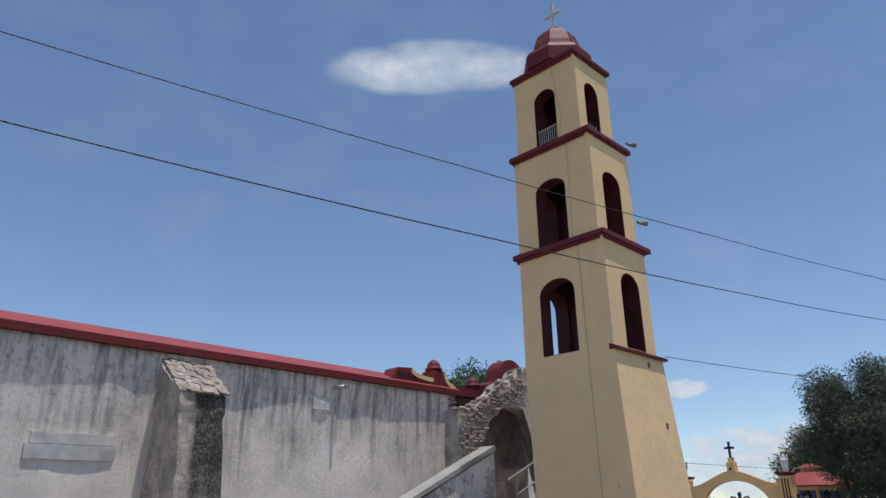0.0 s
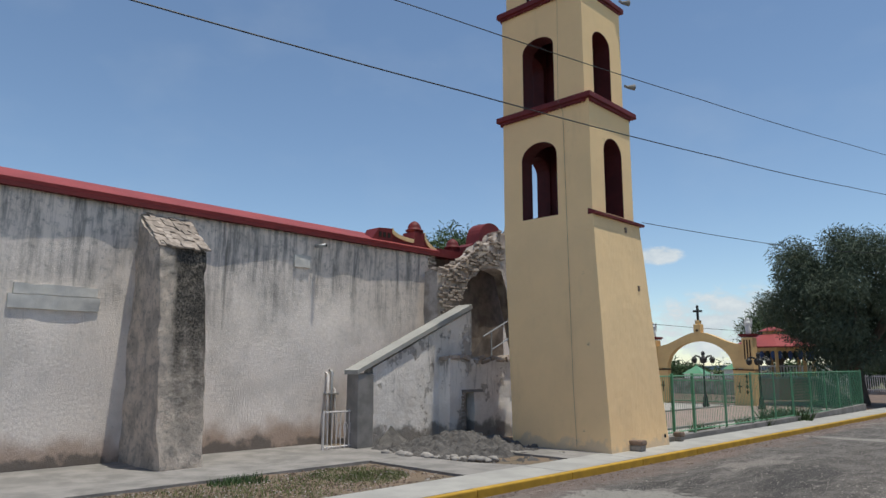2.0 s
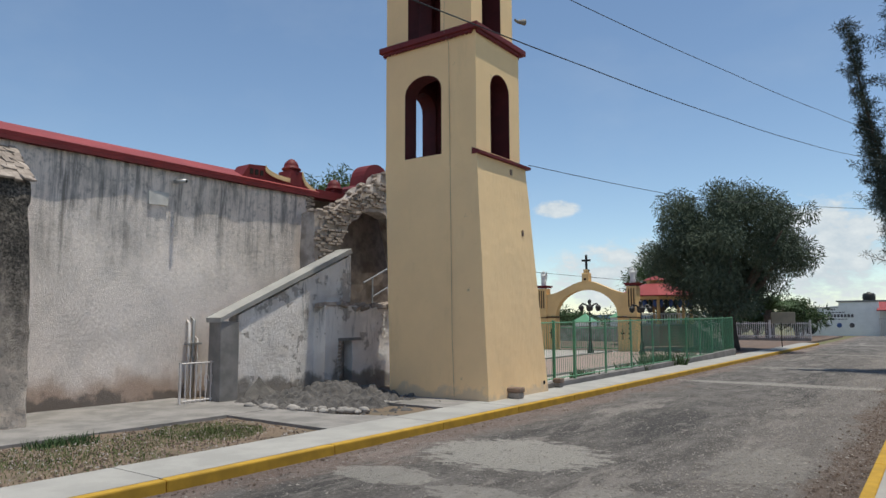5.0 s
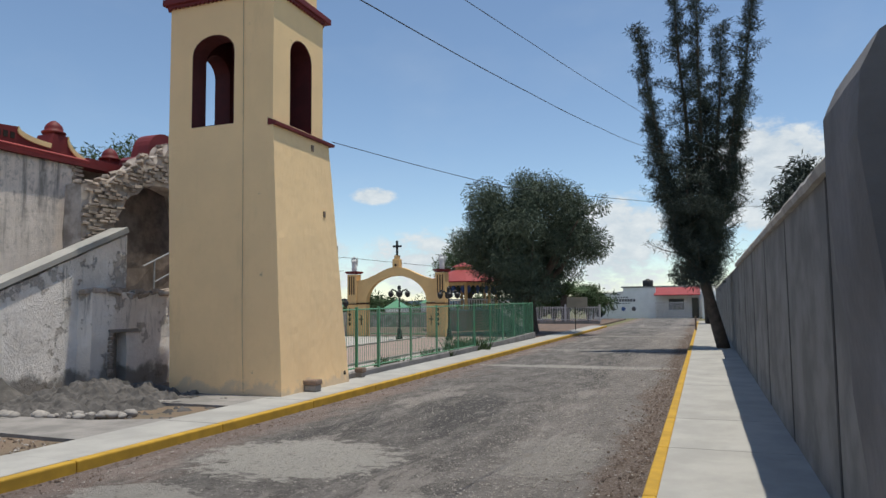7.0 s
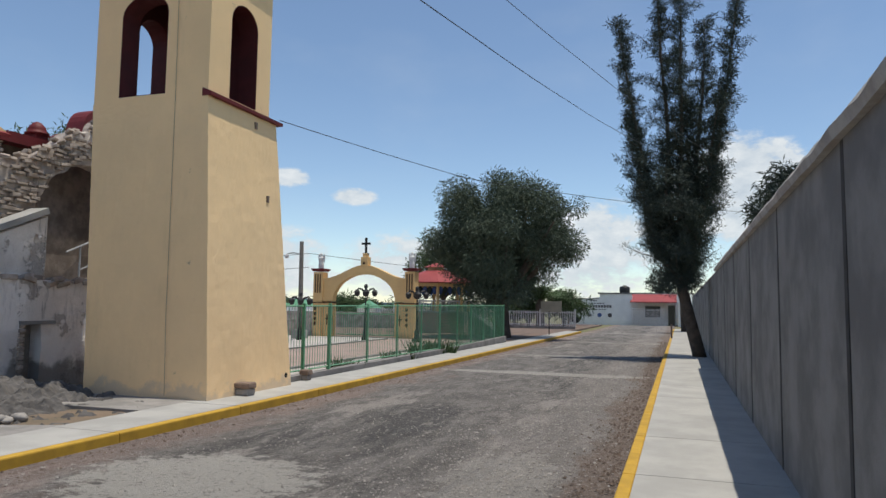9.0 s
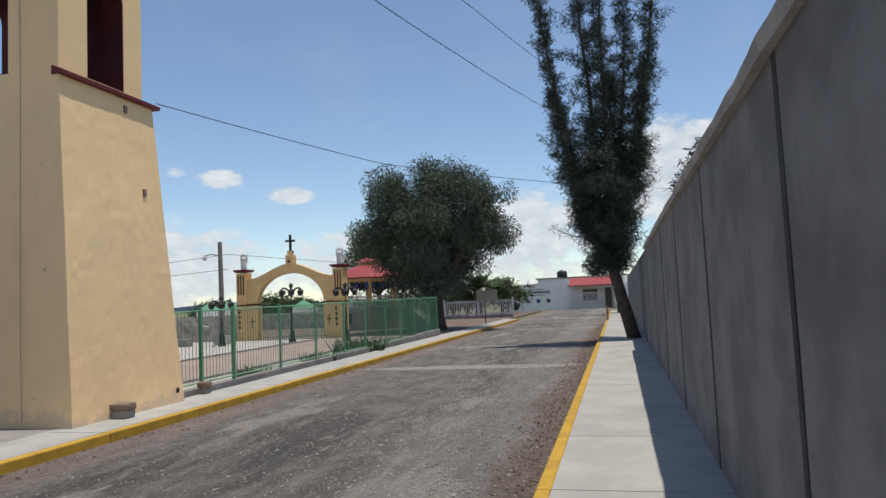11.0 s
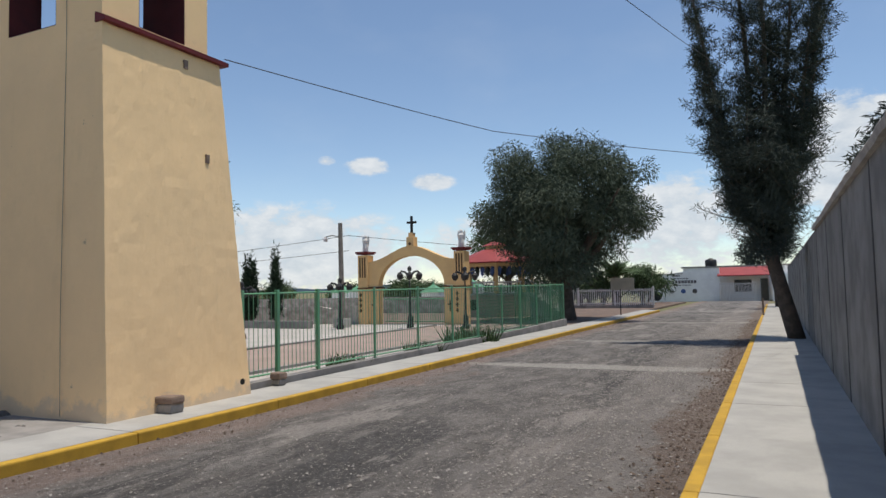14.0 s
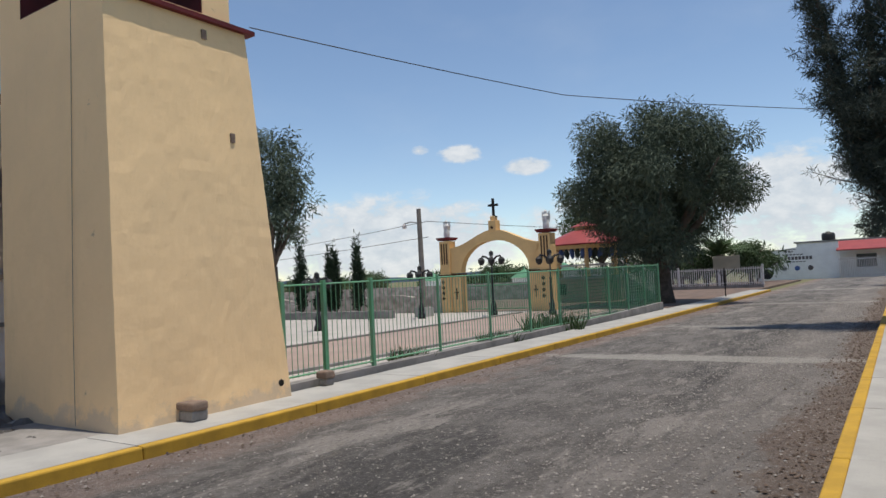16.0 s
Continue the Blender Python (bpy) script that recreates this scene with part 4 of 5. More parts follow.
def storey(z0, z1, xw, xe, ys, yn, wx, wy, sill, spring, top, th=0.42):
    """Four walls with arched openings, lined in maroon."""
    for axis, a, b, lo, hi, o in (("y", ys, ys + th, xw, xe, wx), ("y", yn - th, yn, xw, xe, wx), ("x", xe - th, xe, ys + th, yn - th, wy), ("x", xw, xw + th, ys + th, yn - th, wy)):
        skin = 0.06
        inner = a + skin if axis == "y" and a == ys or axis == "x" and a == xw else b - skin
        outer_face, inner_face = ((a, inner), (inner, b)) if inner < (a + b) / 2 else ((inner, b), (a, inner))
        e = 0.0 if axis == "y" else th - skin
        bm = arch_wall(bmesh.new(), axis, *outer_face, lo - e, lo - e, hi + e, hi + e, z0, z1, o[0], o[1], sill, spring, top)
        part("wall", bm, "tower_paint", tower)
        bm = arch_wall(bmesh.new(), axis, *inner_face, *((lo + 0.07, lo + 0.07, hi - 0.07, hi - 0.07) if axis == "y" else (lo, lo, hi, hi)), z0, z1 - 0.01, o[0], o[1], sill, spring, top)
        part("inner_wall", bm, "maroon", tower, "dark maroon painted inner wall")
        # lining of the opening
        k = 0.012
        bm = bmesh.new()
        mid_, half_ = (o[0] + o[1]) / 2, (o[1] - o[0]) / 2
        outer = [(o[0] + 0.001, sill + 0.001)] + [(mid_ - (half_ - 0.001) * math.cos(math.pi * i / 10), spring + (top - spring - 0.001) * math.sin(math.pi * i / 10)) for i in range(11)] + [(o[1] - 0.001, sill + 0.001)]
        inner = [(mid_ + (p[0] - mid_) * (1 - k / half_), p[1] - (k if p[1] > spring else 0) + (k if p[1] < spring - 0.2 else 0)) for p in outer]
        for i in range(len(outer)):
            j = (i + 1) % len(outer)
            q = [outer[i], outer[j], inner[j], inner[i]]
            prism(bm, q, axis, a + 0.004, b - 0.004)
        bmesh.ops.remove_doubles(bm, verts=bm.verts[:], dist=0.0005)
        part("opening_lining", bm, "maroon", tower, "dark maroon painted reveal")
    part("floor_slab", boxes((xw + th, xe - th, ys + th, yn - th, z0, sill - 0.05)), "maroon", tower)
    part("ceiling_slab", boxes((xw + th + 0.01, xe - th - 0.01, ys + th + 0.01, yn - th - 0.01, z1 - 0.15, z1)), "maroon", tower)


def cornice(xw, xe, ys, yn, z, h=0.14, out=0.11):
    part("cornice", rough_up(boxes((xw - out, xe + out, ys - out, yn + out, z, z + h), bevel=0.02), 0.01, 3), "red_paint", tower, "dark red cornice slab")
    bm = bmesh.new()
    step = 0.105
    for (lo, hi, fixed, axis) in ((xw, xe, ys - 0.035, "y"), (ys, yn, xe + 0.035, "x"), (xw, xe, yn + 0.035, "y"), (ys, yn, xw - 0.035, "x")):
        for i in range(int((hi - lo) / step)):
            c = lo + (i + 0.5) * step
            prism(bm, [(c - 0.0525, z), (c - 0.0525, z - 0.035), (c - 0.02, z - 0.075), (c + 0.02, z - 0.075), (c + 0.0525, z - 0.035), (c + 0.0525, z)], axis, fixed - 0.03, fixed + 0.03)
    bmesh.ops.remove_doubles(bm, verts=bm.verts[:], dist=0.002)
    part("scalloped_fringe", bm, "red_paint", tower, "dark red scalloped fringe")


TU = TY + 0.128
storey(5.40, 8.18, -9.742, -7.195, TU, 14.30, (-9.17, -8.12), (13.0, 13.84), 5.50, 7.02, 7.40)
cornice(-9.78, -7.20, TU, 14.40, 8.16)
storey(8.28, 11.08, -9.76, -7.32, TU + 0.03, 14.24, (-9.11, -8.16), (12.88, 13.70), 8.34, 9.86, 10.16)
cornice(-9.76, -7.36, TU + 0.03, 14.28, 11.06)
storey(11.18, 13.66, -9.64, -7.56, TU + 0.07, 14.06, (-8.98, -8.27), (12.84, 13.48), 11.26, 12.62, 12.94)
cornice(-9.64, -7.58, TU + 0.07, 14.06, 13.62, 0.12, 0.10)
bx, by = -8.62, 13.24
bm = bmesh.new()
lathe(bm, bx, by, [(1.0, 13.74), (1.0, 14.16), (0.93, 14.3), (0.76, 14.4), (0.72, 14.6), (0.6, 14.95), (0.38, 15.2), (0.16, 15.32), (0.14, 15.42), (0.03, 15.44)], 8, math.pi / 8)
part("dome", bm, "red_paint", tower, "dark red octagonal dome")
cross = boxes((bx - 0.035, bx + 0.035, by - 0.035, by + 0.035, 15.4, 16.35), (bx - 0.29, bx + 0.29, by - 0.03, by + 0.03, 15.92, 16.0), bevel=0.008)
part("cross", cross, "white_metal", tower, "small pale cross")
part("lightning_cable", tube(bmesh.new(), [(bx - 0.05, by - 0.2, 15.3), (bx - 0.1, by - 0.7, 14.7), (-8.3, TU - 0.06, 13.8), (-8.12, TU + 0.05, 12.0), (-8.1, TU - 0.1, 11.15), (-8.0, TU + 0.015, 10.9), (-7.96, TU - 0.12, 8.25), (-7.9, TU - 0.02, 8.0), (-7.88, TU - 0.01, 5.3), (-7.74, TY - 0.03, 1.5), (-7.66, TY - 0.08, 0.2)], 0.004, 5), "wood_pole", tower, "thin cable running down the face")
# guard rail, loudspeakers, inner stair
for i in range(9):
    part("guard_bar", tube(bmesh.new(), [(-8.88 + i * 0.07, TU + 0.1, 11.28), (-8.88 + i * 0.07, TU + 0.1, 11.72)], 0.009, 4), "white_metal", tower)
part("guard_rail", tube(bmesh.new(), [(-8.92, TU + 0.1, 11.72), (-8.26, TU + 0.1, 11.74)], 0.014, 4), "white_metal", tower)
for i in range(5):
    part("guard_bar", tube(bmesh.new(), [(-7.66, 12.88 + i * 0.13, 11.28), (-7.66, 12.88 + i * 0.13, 11.72)], 0.009, 4), "white_metal", tower)
for z, y in ((9.0, 14.28), (11.3, 14.2)):
    bm = bmesh.new()
    tube(bm, [(-7.2, y - 0.1, z), (-7.2, y + 0.02, z), (-7.1, y + 0.2, z + 0.02)], [0.03, 0.035, 0.08], 10)
    part("loudspeaker", bm, "old_concrete", tower, "grey horn loudspeaker")
part("inner_ladder", tube(bmesh.new(), [(-8.55, 13.0, 5.5), (-7.95, 13.5, 7.0)], 0.025, 5), "black_iron", tower)
part("inner_ladder", tube(bmesh.new(), [(-8.40, 13.0, 5.5), (-7.80, 13.5, 7.0)], 0.025, 5), "black_iron", tower)
for i in range(5):
    u = 0.15 + i * 0.17
    part("rung", tube(bmesh.new(), [(-8.55 + 0.6 * u, 13.0 + 0.5 * u, 5.5 + 1.5 * u), (-8.40 + 0.6 * u, 13.0 + 0.5 * u, 5.5 + 1.5 * u)], 0.016, 4), "black_iron", tower)
part("weep_hole", tube(bmesh.new(), [(-6.84, 14.68, 0.36), (-6.90, 14.68, 0.36)], 0.05, 10), "dark_void", tower)
part("putlog_hole", boxes((-7.12, -7.055, 14.14, 14.21, 3.74, 3.87)), "brown_stone", tower, "small square putlog hole")
part("putlog_hole", boxes((-7.20, -7.145, 13.79, 13.86, 5.13, 5.26)), "brown_stone", tower)

# loose blocks at the tower foot
for x, y, z, sx, sy, sz, m in ((-6.72, 13.12, 0.15, 0.16, 0.11, 0.13, "stone"), (-6.70, 13.10, 0.28, 0.17, 0.12, 0.10, "brown_stone"), (-7.02, 15.78, 0.15, 0.09, 0.1, 0.11, "stone"), (-7.02, 15.76, 0.26, 0.11, 0.11, 0.12, "brown_stone")):
    bm = rough_up(boxes((x - sx, x + sx, y - sy, y + sy, z, z + sz), bevel=0.03), 0.02, 6)
    solid("stone_block", bm, m, "loose weathered stone block on the pavement", "stone block", "")

# ---- green fence along the plaza ----
FX = -7.27
fence = thing("green_fence", (FX, 15, 0.2), "green painted steel fence with thin vertical bars", "fence")
posts = [15.14, 16.05, 17.25, 19.35, 21.4, 23.4, 25.2, 27.2, 29.0, 30.8, 32.6, 34.4]


def fence_top(y): return 1.75 + 0.006 * (y - 15)


for y in posts:
    w = 0.034 if y < 18 else 0.024
    part("post", boxes((FX - w, FX + w, y - w, y + w, 0.15, fence_top(y) + 0.03), bevel=0.006), "green_metal", fence)
for a, b in zip(posts, posts[1:]):
    for k, z in ((0, 0.30), (1, 0.0)):
        za, zb = (0.33, 0.33) if k == 0 else (fence_top(a) - 0.03, fence_top(b) - 0.03)
        bm = bmesh.new()
        tube(bm, [(FX, a, za), (FX, b, zb)], 0.015, 4)
        part("rail", bm, "green_metal", fence)
bar = mesh_of("bar", tube(bmesh.new(), [(0, 0, 0), (0, 0, 1)], 0.0065, 5), "green_metal")
y = 15.2
while y < 34.3:
    piece("bar", bar, fence, (FX, y, 0.3), size=(1, 1, fence_top(y) - 0.31))
    y += 0.115
bm = bmesh.new()
for y0_, y1_ in ((25.2, 34.4),):
    yy = y0_
    while yy < y1_:
        box(bm, FX - 0.05, FX - 0.046, yy, yy + 0.018, 0.3, fence_top(yy))
        yy += 0.12
    zz = 0.35
    while zz < 1.75:
        box(bm, FX - 0.054, FX - 0.051, y0_, y1_, zz, zz + 0.014)
        zz += 0.1
part("shade_mesh", bm, "green_mesh", fence, "green shade netting tied to the bars")
bm = bmesh.new()
yy = -9.5
xx = FX
while xx > -9.4:
    box(bm, xx - 0.03, xx, 34.4, 34.404, 0.3, 1.85)
    xx -= 0.075
part("shade_mesh", bm, "green_mesh", fence)
plinth = bmesh.new()
prism(plinth, [(15.0, 0.0), (34.5, 0.0), (34.5, 0.42), (27, 0.30), (15.0, 0.24)], "x", FX - 0.12, FX + 0.09)
solid("fence_plinth", rough_up(plinth, 0.012, 2), "old_concrete", "low grey concrete plinth under the green fence", "plinth")
grass_patch("weeds", -7.7, 18.9, 0.5, 0.35, 220, 0.3, 11, "green weeds behind the fence", "leaf_far")
grass_patch("weeds", -7.65, 22.4, 0.6, 0.3, 240, 0.3, 12, "green weeds behind the fence", "leaf_far")
grass_patch("weeds", -7.7, 25.6, 0.9, 0.5, 400, 0.55, 13, "green weeds behind the fence", "leaf_far")

# ---- plaza ----
solid("plaza_paving", boxes((-60, FX - 0.12, 15.0, 70, -0.04, 0.08)), "plaza_paving", "pale concrete paving of the churchyard plaza", "pavement")
solid("plaza_band", boxes((-13.2, -9.1, 15.2, 36.0, 0.0, 0.086)), "plaza_brick", "brown brick paved band in the plaza", "pavement")
solid("plaza_kerb", boxes((-13.35, -13.2, 15.2, 34.5, 0.0, 0.14), (-9.1, -8.98, 15.2, 34.5, 0.0, 0.14)), "old_concrete", "low kerbs along the paved band", "kerb")

# ---- churchyard arch ----
AY = 36.0
arch_gate = thing("churchyard_arch", (-14.9, AY, 0.08), "ochre churchyard arch with a dark cross on top", "arch", shift=(-0.3, 0, -0.1))
for x0, x1, nm in ((-17.85, -17.3, "l"), (-12.55, -12.0, "r")):
    part("pier", boxes((x0, x1, AY - 0.3, AY + 0.3, 0.05, 3.62), bevel=0.015), "arch_paint", arch_gate)
    part("pier_band", boxes((x0 - 0.03, x1 + 0.03, AY - 0.34, AY + 0.34, 1.94, 2.0)), "deco_dark", arch_gate)
    part("capital", boxes((x0 - 0.05, x1 + 0.05, AY - 0.35, AY + 0.35, 3.66, 3.72), (x0 - 0.1, x1 + 0.1, AY - 0.4, AY + 0.4, 3.72, 3.80)), "red_paint", arch_gate, "dark red capital")
    for k in range(3):
        part("flute", boxes((x0 + 0.1 + k * 0.14, x0 + 0.17 + k * 0.14, AY - 0.312, AY - 0.296, 2.5, 3.5)), "deco_dark", arch_gate)
    c = (x0 + x1) / 2
    for k in range(4):
        bm = bmesh.new()
        lathe(bm, c - 0.13, AY - 0.302, [(0.01, 0.75 + k * 0.26), (0.085, 0.86 + k * 0.26), (0.01, 0.98 + k * 0.26)], 8)
        part("ornament", bm, "deco_dark", arch_gate, "dark painted leaf ornament")
for x0, x1 in ((-17.3, -16.72), (-13.1, -12.55)):
    part("inner_pier", boxes((x0, x1, AY - 0.22, AY + 0.22, 0.05, 1.95)), "arch_paint", arch_gate)
    part("inner_band", boxes((x0 - 0.02, x1 + 0.02, AY - 0.25, AY + 0.25, 1.95, 2.03)), "deco_dark", arch_gate)
    c = (x0 + x1) / 2
    part("cross_ornament", boxes((c - 0.03, c + 0.03, AY - 0.235, AY - 0.215, 0.8, 1.35), (c - 0.12, c + 0.12, AY - 0.236, AY - 0.214, 1.1, 1.17)), "deco_dark", arch_gate, "dark painted cross")
n = 20
mid, half, spring, crown = -14.91, 1.81, 2.05, 3.50
bm = bmesh.new()
for i in range(n):
    a0, a1 = math.pi * i / n, math.pi * (i + 1) / n
    p0 = (mid - half * math.cos(a0), spring + (crown - spring) * math.sin(a0))
    p1 = (mid - half * math.cos(a1), spring + (crown - spring) * math.sin(a1))
    def roofline(x):
        u = min(1, abs(x - mid) / 2.39)
        return 3.28 + 0.72 * (0.5 + 0.5 * math.cos(math.pi * u)) * (1 - 0.15 * u)
    if i == 0:
        p0 = (mid - half, spring)
    e0, e1 = (mid - 2.39 * math.cos(a0)), (mid - 2.39 * math.cos(a1))
    prism(bm, [p0, p1, (e1, roofline(e1)), (e0, roofline(e0))], "y", AY - 0.2, AY + 0.2)
for x0, x1 in ((-17.3, mid - half), (mid + half, -12.55)):
    ox, px = (x0, x1) if x0 < mid - 2 else (x1, x0)
    prism(bm, [(ox, 2.05), (px, 2.05), (ox, 3.28)], "y", AY - 0.2, AY + 0.2)
bmesh.ops.remove_doubles(bm, verts=bm.verts[:], dist=0.001)
part("arch_span", bm, "arch_paint", arch_gate)
part("pedestal", boxes((mid - 0.2, mid + 0.2, AY - 0.22, AY + 0.22, 3.9, 4.42), (mid - 0.13, mid + 0.13, AY - 0.14, AY + 0.14, 4.42, 4.62), bevel=0.03), "arch_paint", arch_gate)
part("pedestal_disc", tube(bmesh.new(), [(mid, AY - 0.24, 4.08), (mid, AY - 0.2, 4.08)], 0.07, 10), "deco_dark", arch_gate)
part("cross", boxes((mid - 0.055, mid + 0.055, AY - 0.05, AY + 0.05, 4.60, 5.45), (mid - 0.26, mid + 0.26, AY - 0.045, AY + 0.045, 5.08, 5.19), (mid - 0.14, mid + 0.14, AY - 0.12, AY + 0.12, 4.56, 4.63), bevel=0.012), "black_iron", arch_gate, "dark stone cross")
for x in (-17.87, -12.57):
    bm = bmesh.new()
    lathe(bm, x, AY, [(0.14, 3.70), (0.15, 3.9), (0.12, 4.1), (0.15, 4.28), (0.08, 4.38), (0.085, 4.48), (0.03, 4.56)], 10)
    for s in (-1, 1):
        prism(bm, [(x + s * 0.06, 4.28), (x + s * 0.16, 4.0), (x + s * 0.21, 4.3), (x + s * 0.17, 4.52), (x + s * 0.08, 4.38)], "y", AY + 0.03, AY + 0.07)
    solid("angel_statue", bm, "statue_white", "small white stone angel statue on the arch pier", "statue", "")
# low green gate leaves inside the arch
ig = thing("inner_gate", (-14.9, 36.2, 0.08), "low green steel gate inside the churchyard arch", "gate", shift=(-0.3, 0, 0))
for i in range(30):
    part("bar", tube(bmesh.new(), [(-16.7 + i * 0.123, 36.35, 0.15), (-16.7 + i * 0.123, 36.35, 1.35)], 0.012, 4), "green_metal", ig)
for z in (0.2, 1.3):
    part("rail", tube(bmesh.new(), [(-16.7, 36.35, z), (-13.1, 36.35, z)], 0.025, 4), "green_metal", ig)


def lamp_post(x, y, h):
    """A cast-iron post with a crown of curled arms and globes."""
    p = thing("street_lamp", (x, y, 0.08), "black cast-iron lamp post with curled arms", "street lamp", "plaza lamps")
    bm = bmesh.new()
    lathe(bm, x, y, [(0.17, 0.08), (0.17, 0.2), (0.11, 0.32), (0.12, 0.5), (0.06, 0.7), (0.045, h * 0.6), (0.06, h * 0.62), (0.035, h * 0.66), (0.03, h)], 10)
    part("post", bm, "black_iron", p, smooth=True)
    for k in range(4):
        a = k * math.pi / 2 + 0.5
        c, s = math.cos(a), math.sin(a)
        arm = part("arm", tube(bmesh.new(), [(x, y, h - 0.25), (x + 0.2 * c, y + 0.2 * s, h - 0.02), (x + 0.36 * c, y + 0.36 * s, h + 0.02), (x + 0.42 * c, y + 0.42 * s, h - 0.08)], 0.045, 5), "black_iron", p)
        bm = bmesh.new()
        lathe(bm, x + 0.42 * c, y + 0.42 * s, [(0.06, h - 0.36), (0.13, h - 0.27), (0.15, h - 0.14), (0.07, h - 0.04)], 8)
        part("lantern", bm, "black_iron", arm)
    bm = bmesh.new()
    lathe(bm, x, y, [(0.05, h), (0.1, h + 0.06), (0.09, h + 0.18), (0.02, h + 0.24)], 8)
    part("lantern", bm, "black_iron", p)


lamp_post(-13.75, 33.0, 2.55)
lamp_post(-16.6, 31.8, 2.1)
lamp_post(-17.0, 26.0, 1.95)
lamp_post(-11.1, 33.0, 2.45)

pole = thing("utility_pole", (-16.9, 33.0, 0.08), "grey wooden utility pole with a street light arm", "utility pole", shift=(-0.4, 0, 0))
part("shaft", tube(bmesh.new(), [(-16.9, 33, 0.05), (-16.95, 33, 4.9)], [0.14, 0.1], 10), "wood_pole", pole)
part("light_arm", tube(bmesh.new(), [(-16.95, 33, 4.25), (-17.4, 33, 4.35), (-17.75, 33, 4.3)], 0.03, 5), "galvanised", pole)
bm = bmesh.new()
lathe(bm, -17.78, 33, [(0.09, 4.08), (0.1, 4.2), (0.05, 4.3)], 10)
part("light_head", bm, "white_metal", pole)
part("footing", boxes((-17.2, -16.6, 32.7, 33.3, 0.08, 0.5)), "slab_concrete", pole)

# churchyard boundary wall with a scalloped top
bm = bmesh.new()
wave = [(-46 + i * 0.25, 0.85 + 0.16 * abs(math.sin((-46 + i * 0.25) * 1.1))) for i in range(116)]
prism(bm, [(-46, 0.0)] + wave + [(wave[-1][0], 0.0)], "y", 36.0, 36.25)
solid("wall_churchyard", bm, "ruin_masonry", "low weathered brown churchyard wall", "wall")
solid("churchyard_wall_back", boxes((-60, -15, 50.0, 50.3, 0, 1.25)), "ruin_masonry", "brown boundary wall behind the arch", "wall")
solid("plaza_bench", boxes((-46, -18.5, 32.0, 32.4, 0.05, 0.42)), "old_concrete", "low concrete bench walls in the plaza", "bench")

# ---- kiosk ----
KX, KY = -14.55, 45.4
kiosk = thing("bandstand", (KX, KY, 0.08), "octagonal bandstand with a red roof and ochre columns", "bandstand")


def octagon(r, z, ph=math.pi / 8): return [(KX + r * math.cos(ph + i * math.pi / 4), KY + r * math.sin(ph + i * math.pi / 4), z) for i in range(8)]


part("platform", loft(bmesh.new(), [octagon(2.4, 0.05), octagon(2.4, 1.35)]), "plaza_brick", kiosk)
part("floor_slab", loft(bmesh.new(), [octagon(2.5, 1.35), octagon(2.5, 1.45)]), "slab_concrete", kiosk)
part("roof", loft(bmesh.new(), [octagon(2.65, 3.2), octagon(2.7, 3.27), octagon(1.5, 3.78), octagon(0.75, 4.08)]), "roof_red", kiosk, "red painted roof")
part("fascia", loft(bmesh.new(), [octagon(2.5, 3.0), octagon(2.55, 3.21)]), "arch_paint", kiosk)
part("lantern_drum", loft(bmesh.new(), [octagon(0.55, 4.05), octagon(0.55, 4.32)]), "arch_paint", kiosk)
part("lantern_roof", loft(bmesh.new(), [octagon(0.8, 4.3), octagon(0.1, 4.58)]), "roof_red", kiosk)
for i in range(8):
    a = math.pi / 8 + i * math.pi / 4
    x, y = KX + 2.2 * math.cos(a), KY + 2.2 * math.sin(a)
    bm = bmesh.new()
    lathe(bm, x, y, [(0.16, 1.45), (0.16, 1.6), (0.11, 1.65), (0.10, 2.95), (0.16, 3.05)], 10)
    part("column", bm, "arch_paint", kiosk)
    b = a + math.pi / 4
    x2, y2 = KX + 2.2 * math.cos(b), KY + 2.2 * math.sin(b)
    if i != 7:
        part("rail", tube(bmesh.new(), [(x, y, 2.1), (x2, y2, 2.1)], 0.035, 5), "white_metal", kiosk)
        for k in range(1, 9):
            u = k / 9
            part("baluster", tube(bmesh.new(), [(x + (x2 - x) * u, y + (y2 - y) * u, 1.45), (x + (x2 - x) * u, y + (y2 - y) * u, 2.1)], 0.025, 4), "white_metal", kiosk)
    for k in range(5):
        u = 0.12 + k * 0.19
        px, py = x + (x2 - x) * u, y + (y2 - y) * u
        bm = bmesh.new()
        lathe(bm, px, py, [(0.02, 2.5), (0.10, 2.62), (0.14, 2.85), (0.05, 3.05)], 7)
        part("hanging_basket", bm, "leaf_casuarina" if k % 2 else "cloth_blue", kiosk, "dark hanging decoration under the eaves")
part("doorway", boxes((KX - 0.9, KX - 0.35, KY - 2.28, KY - 2.1, 0.5, 1.1)), "dark_void", kiosk, "dark window in the platform")
stairs = thing("bandstand_stair", (-10.0, 43.4, 0.08), "concrete stair with white railings up to the bandstand", "stair", shift=(-0.3, 0, 0))
for i in range(7):
    part("step", boxes((-11.2 + i * 0.26, -10.9 + i * 0.26, 42.8, 44.2, 0.05, 1.4 - i * 0.19)), "slab_concrete", stairs)
for y in (42.8, 44.2):
    part("railing", tube(bmesh.new(), [(-11.3, y, 2.2), (-9.3, y, 0.95), (-9.2, y, 0.1)], 0.035, 5), "white_metal", stairs)
    for i in range(7):
        x = -11.1 + i * 0.28
        part("baluster", tube(bmesh.new(), [(x, y, 1.3 - i * 0.17), (x, y, 2.07 - i * 0.175)], 0.02, 4), "white_metal", stairs)

# ---- trees ----


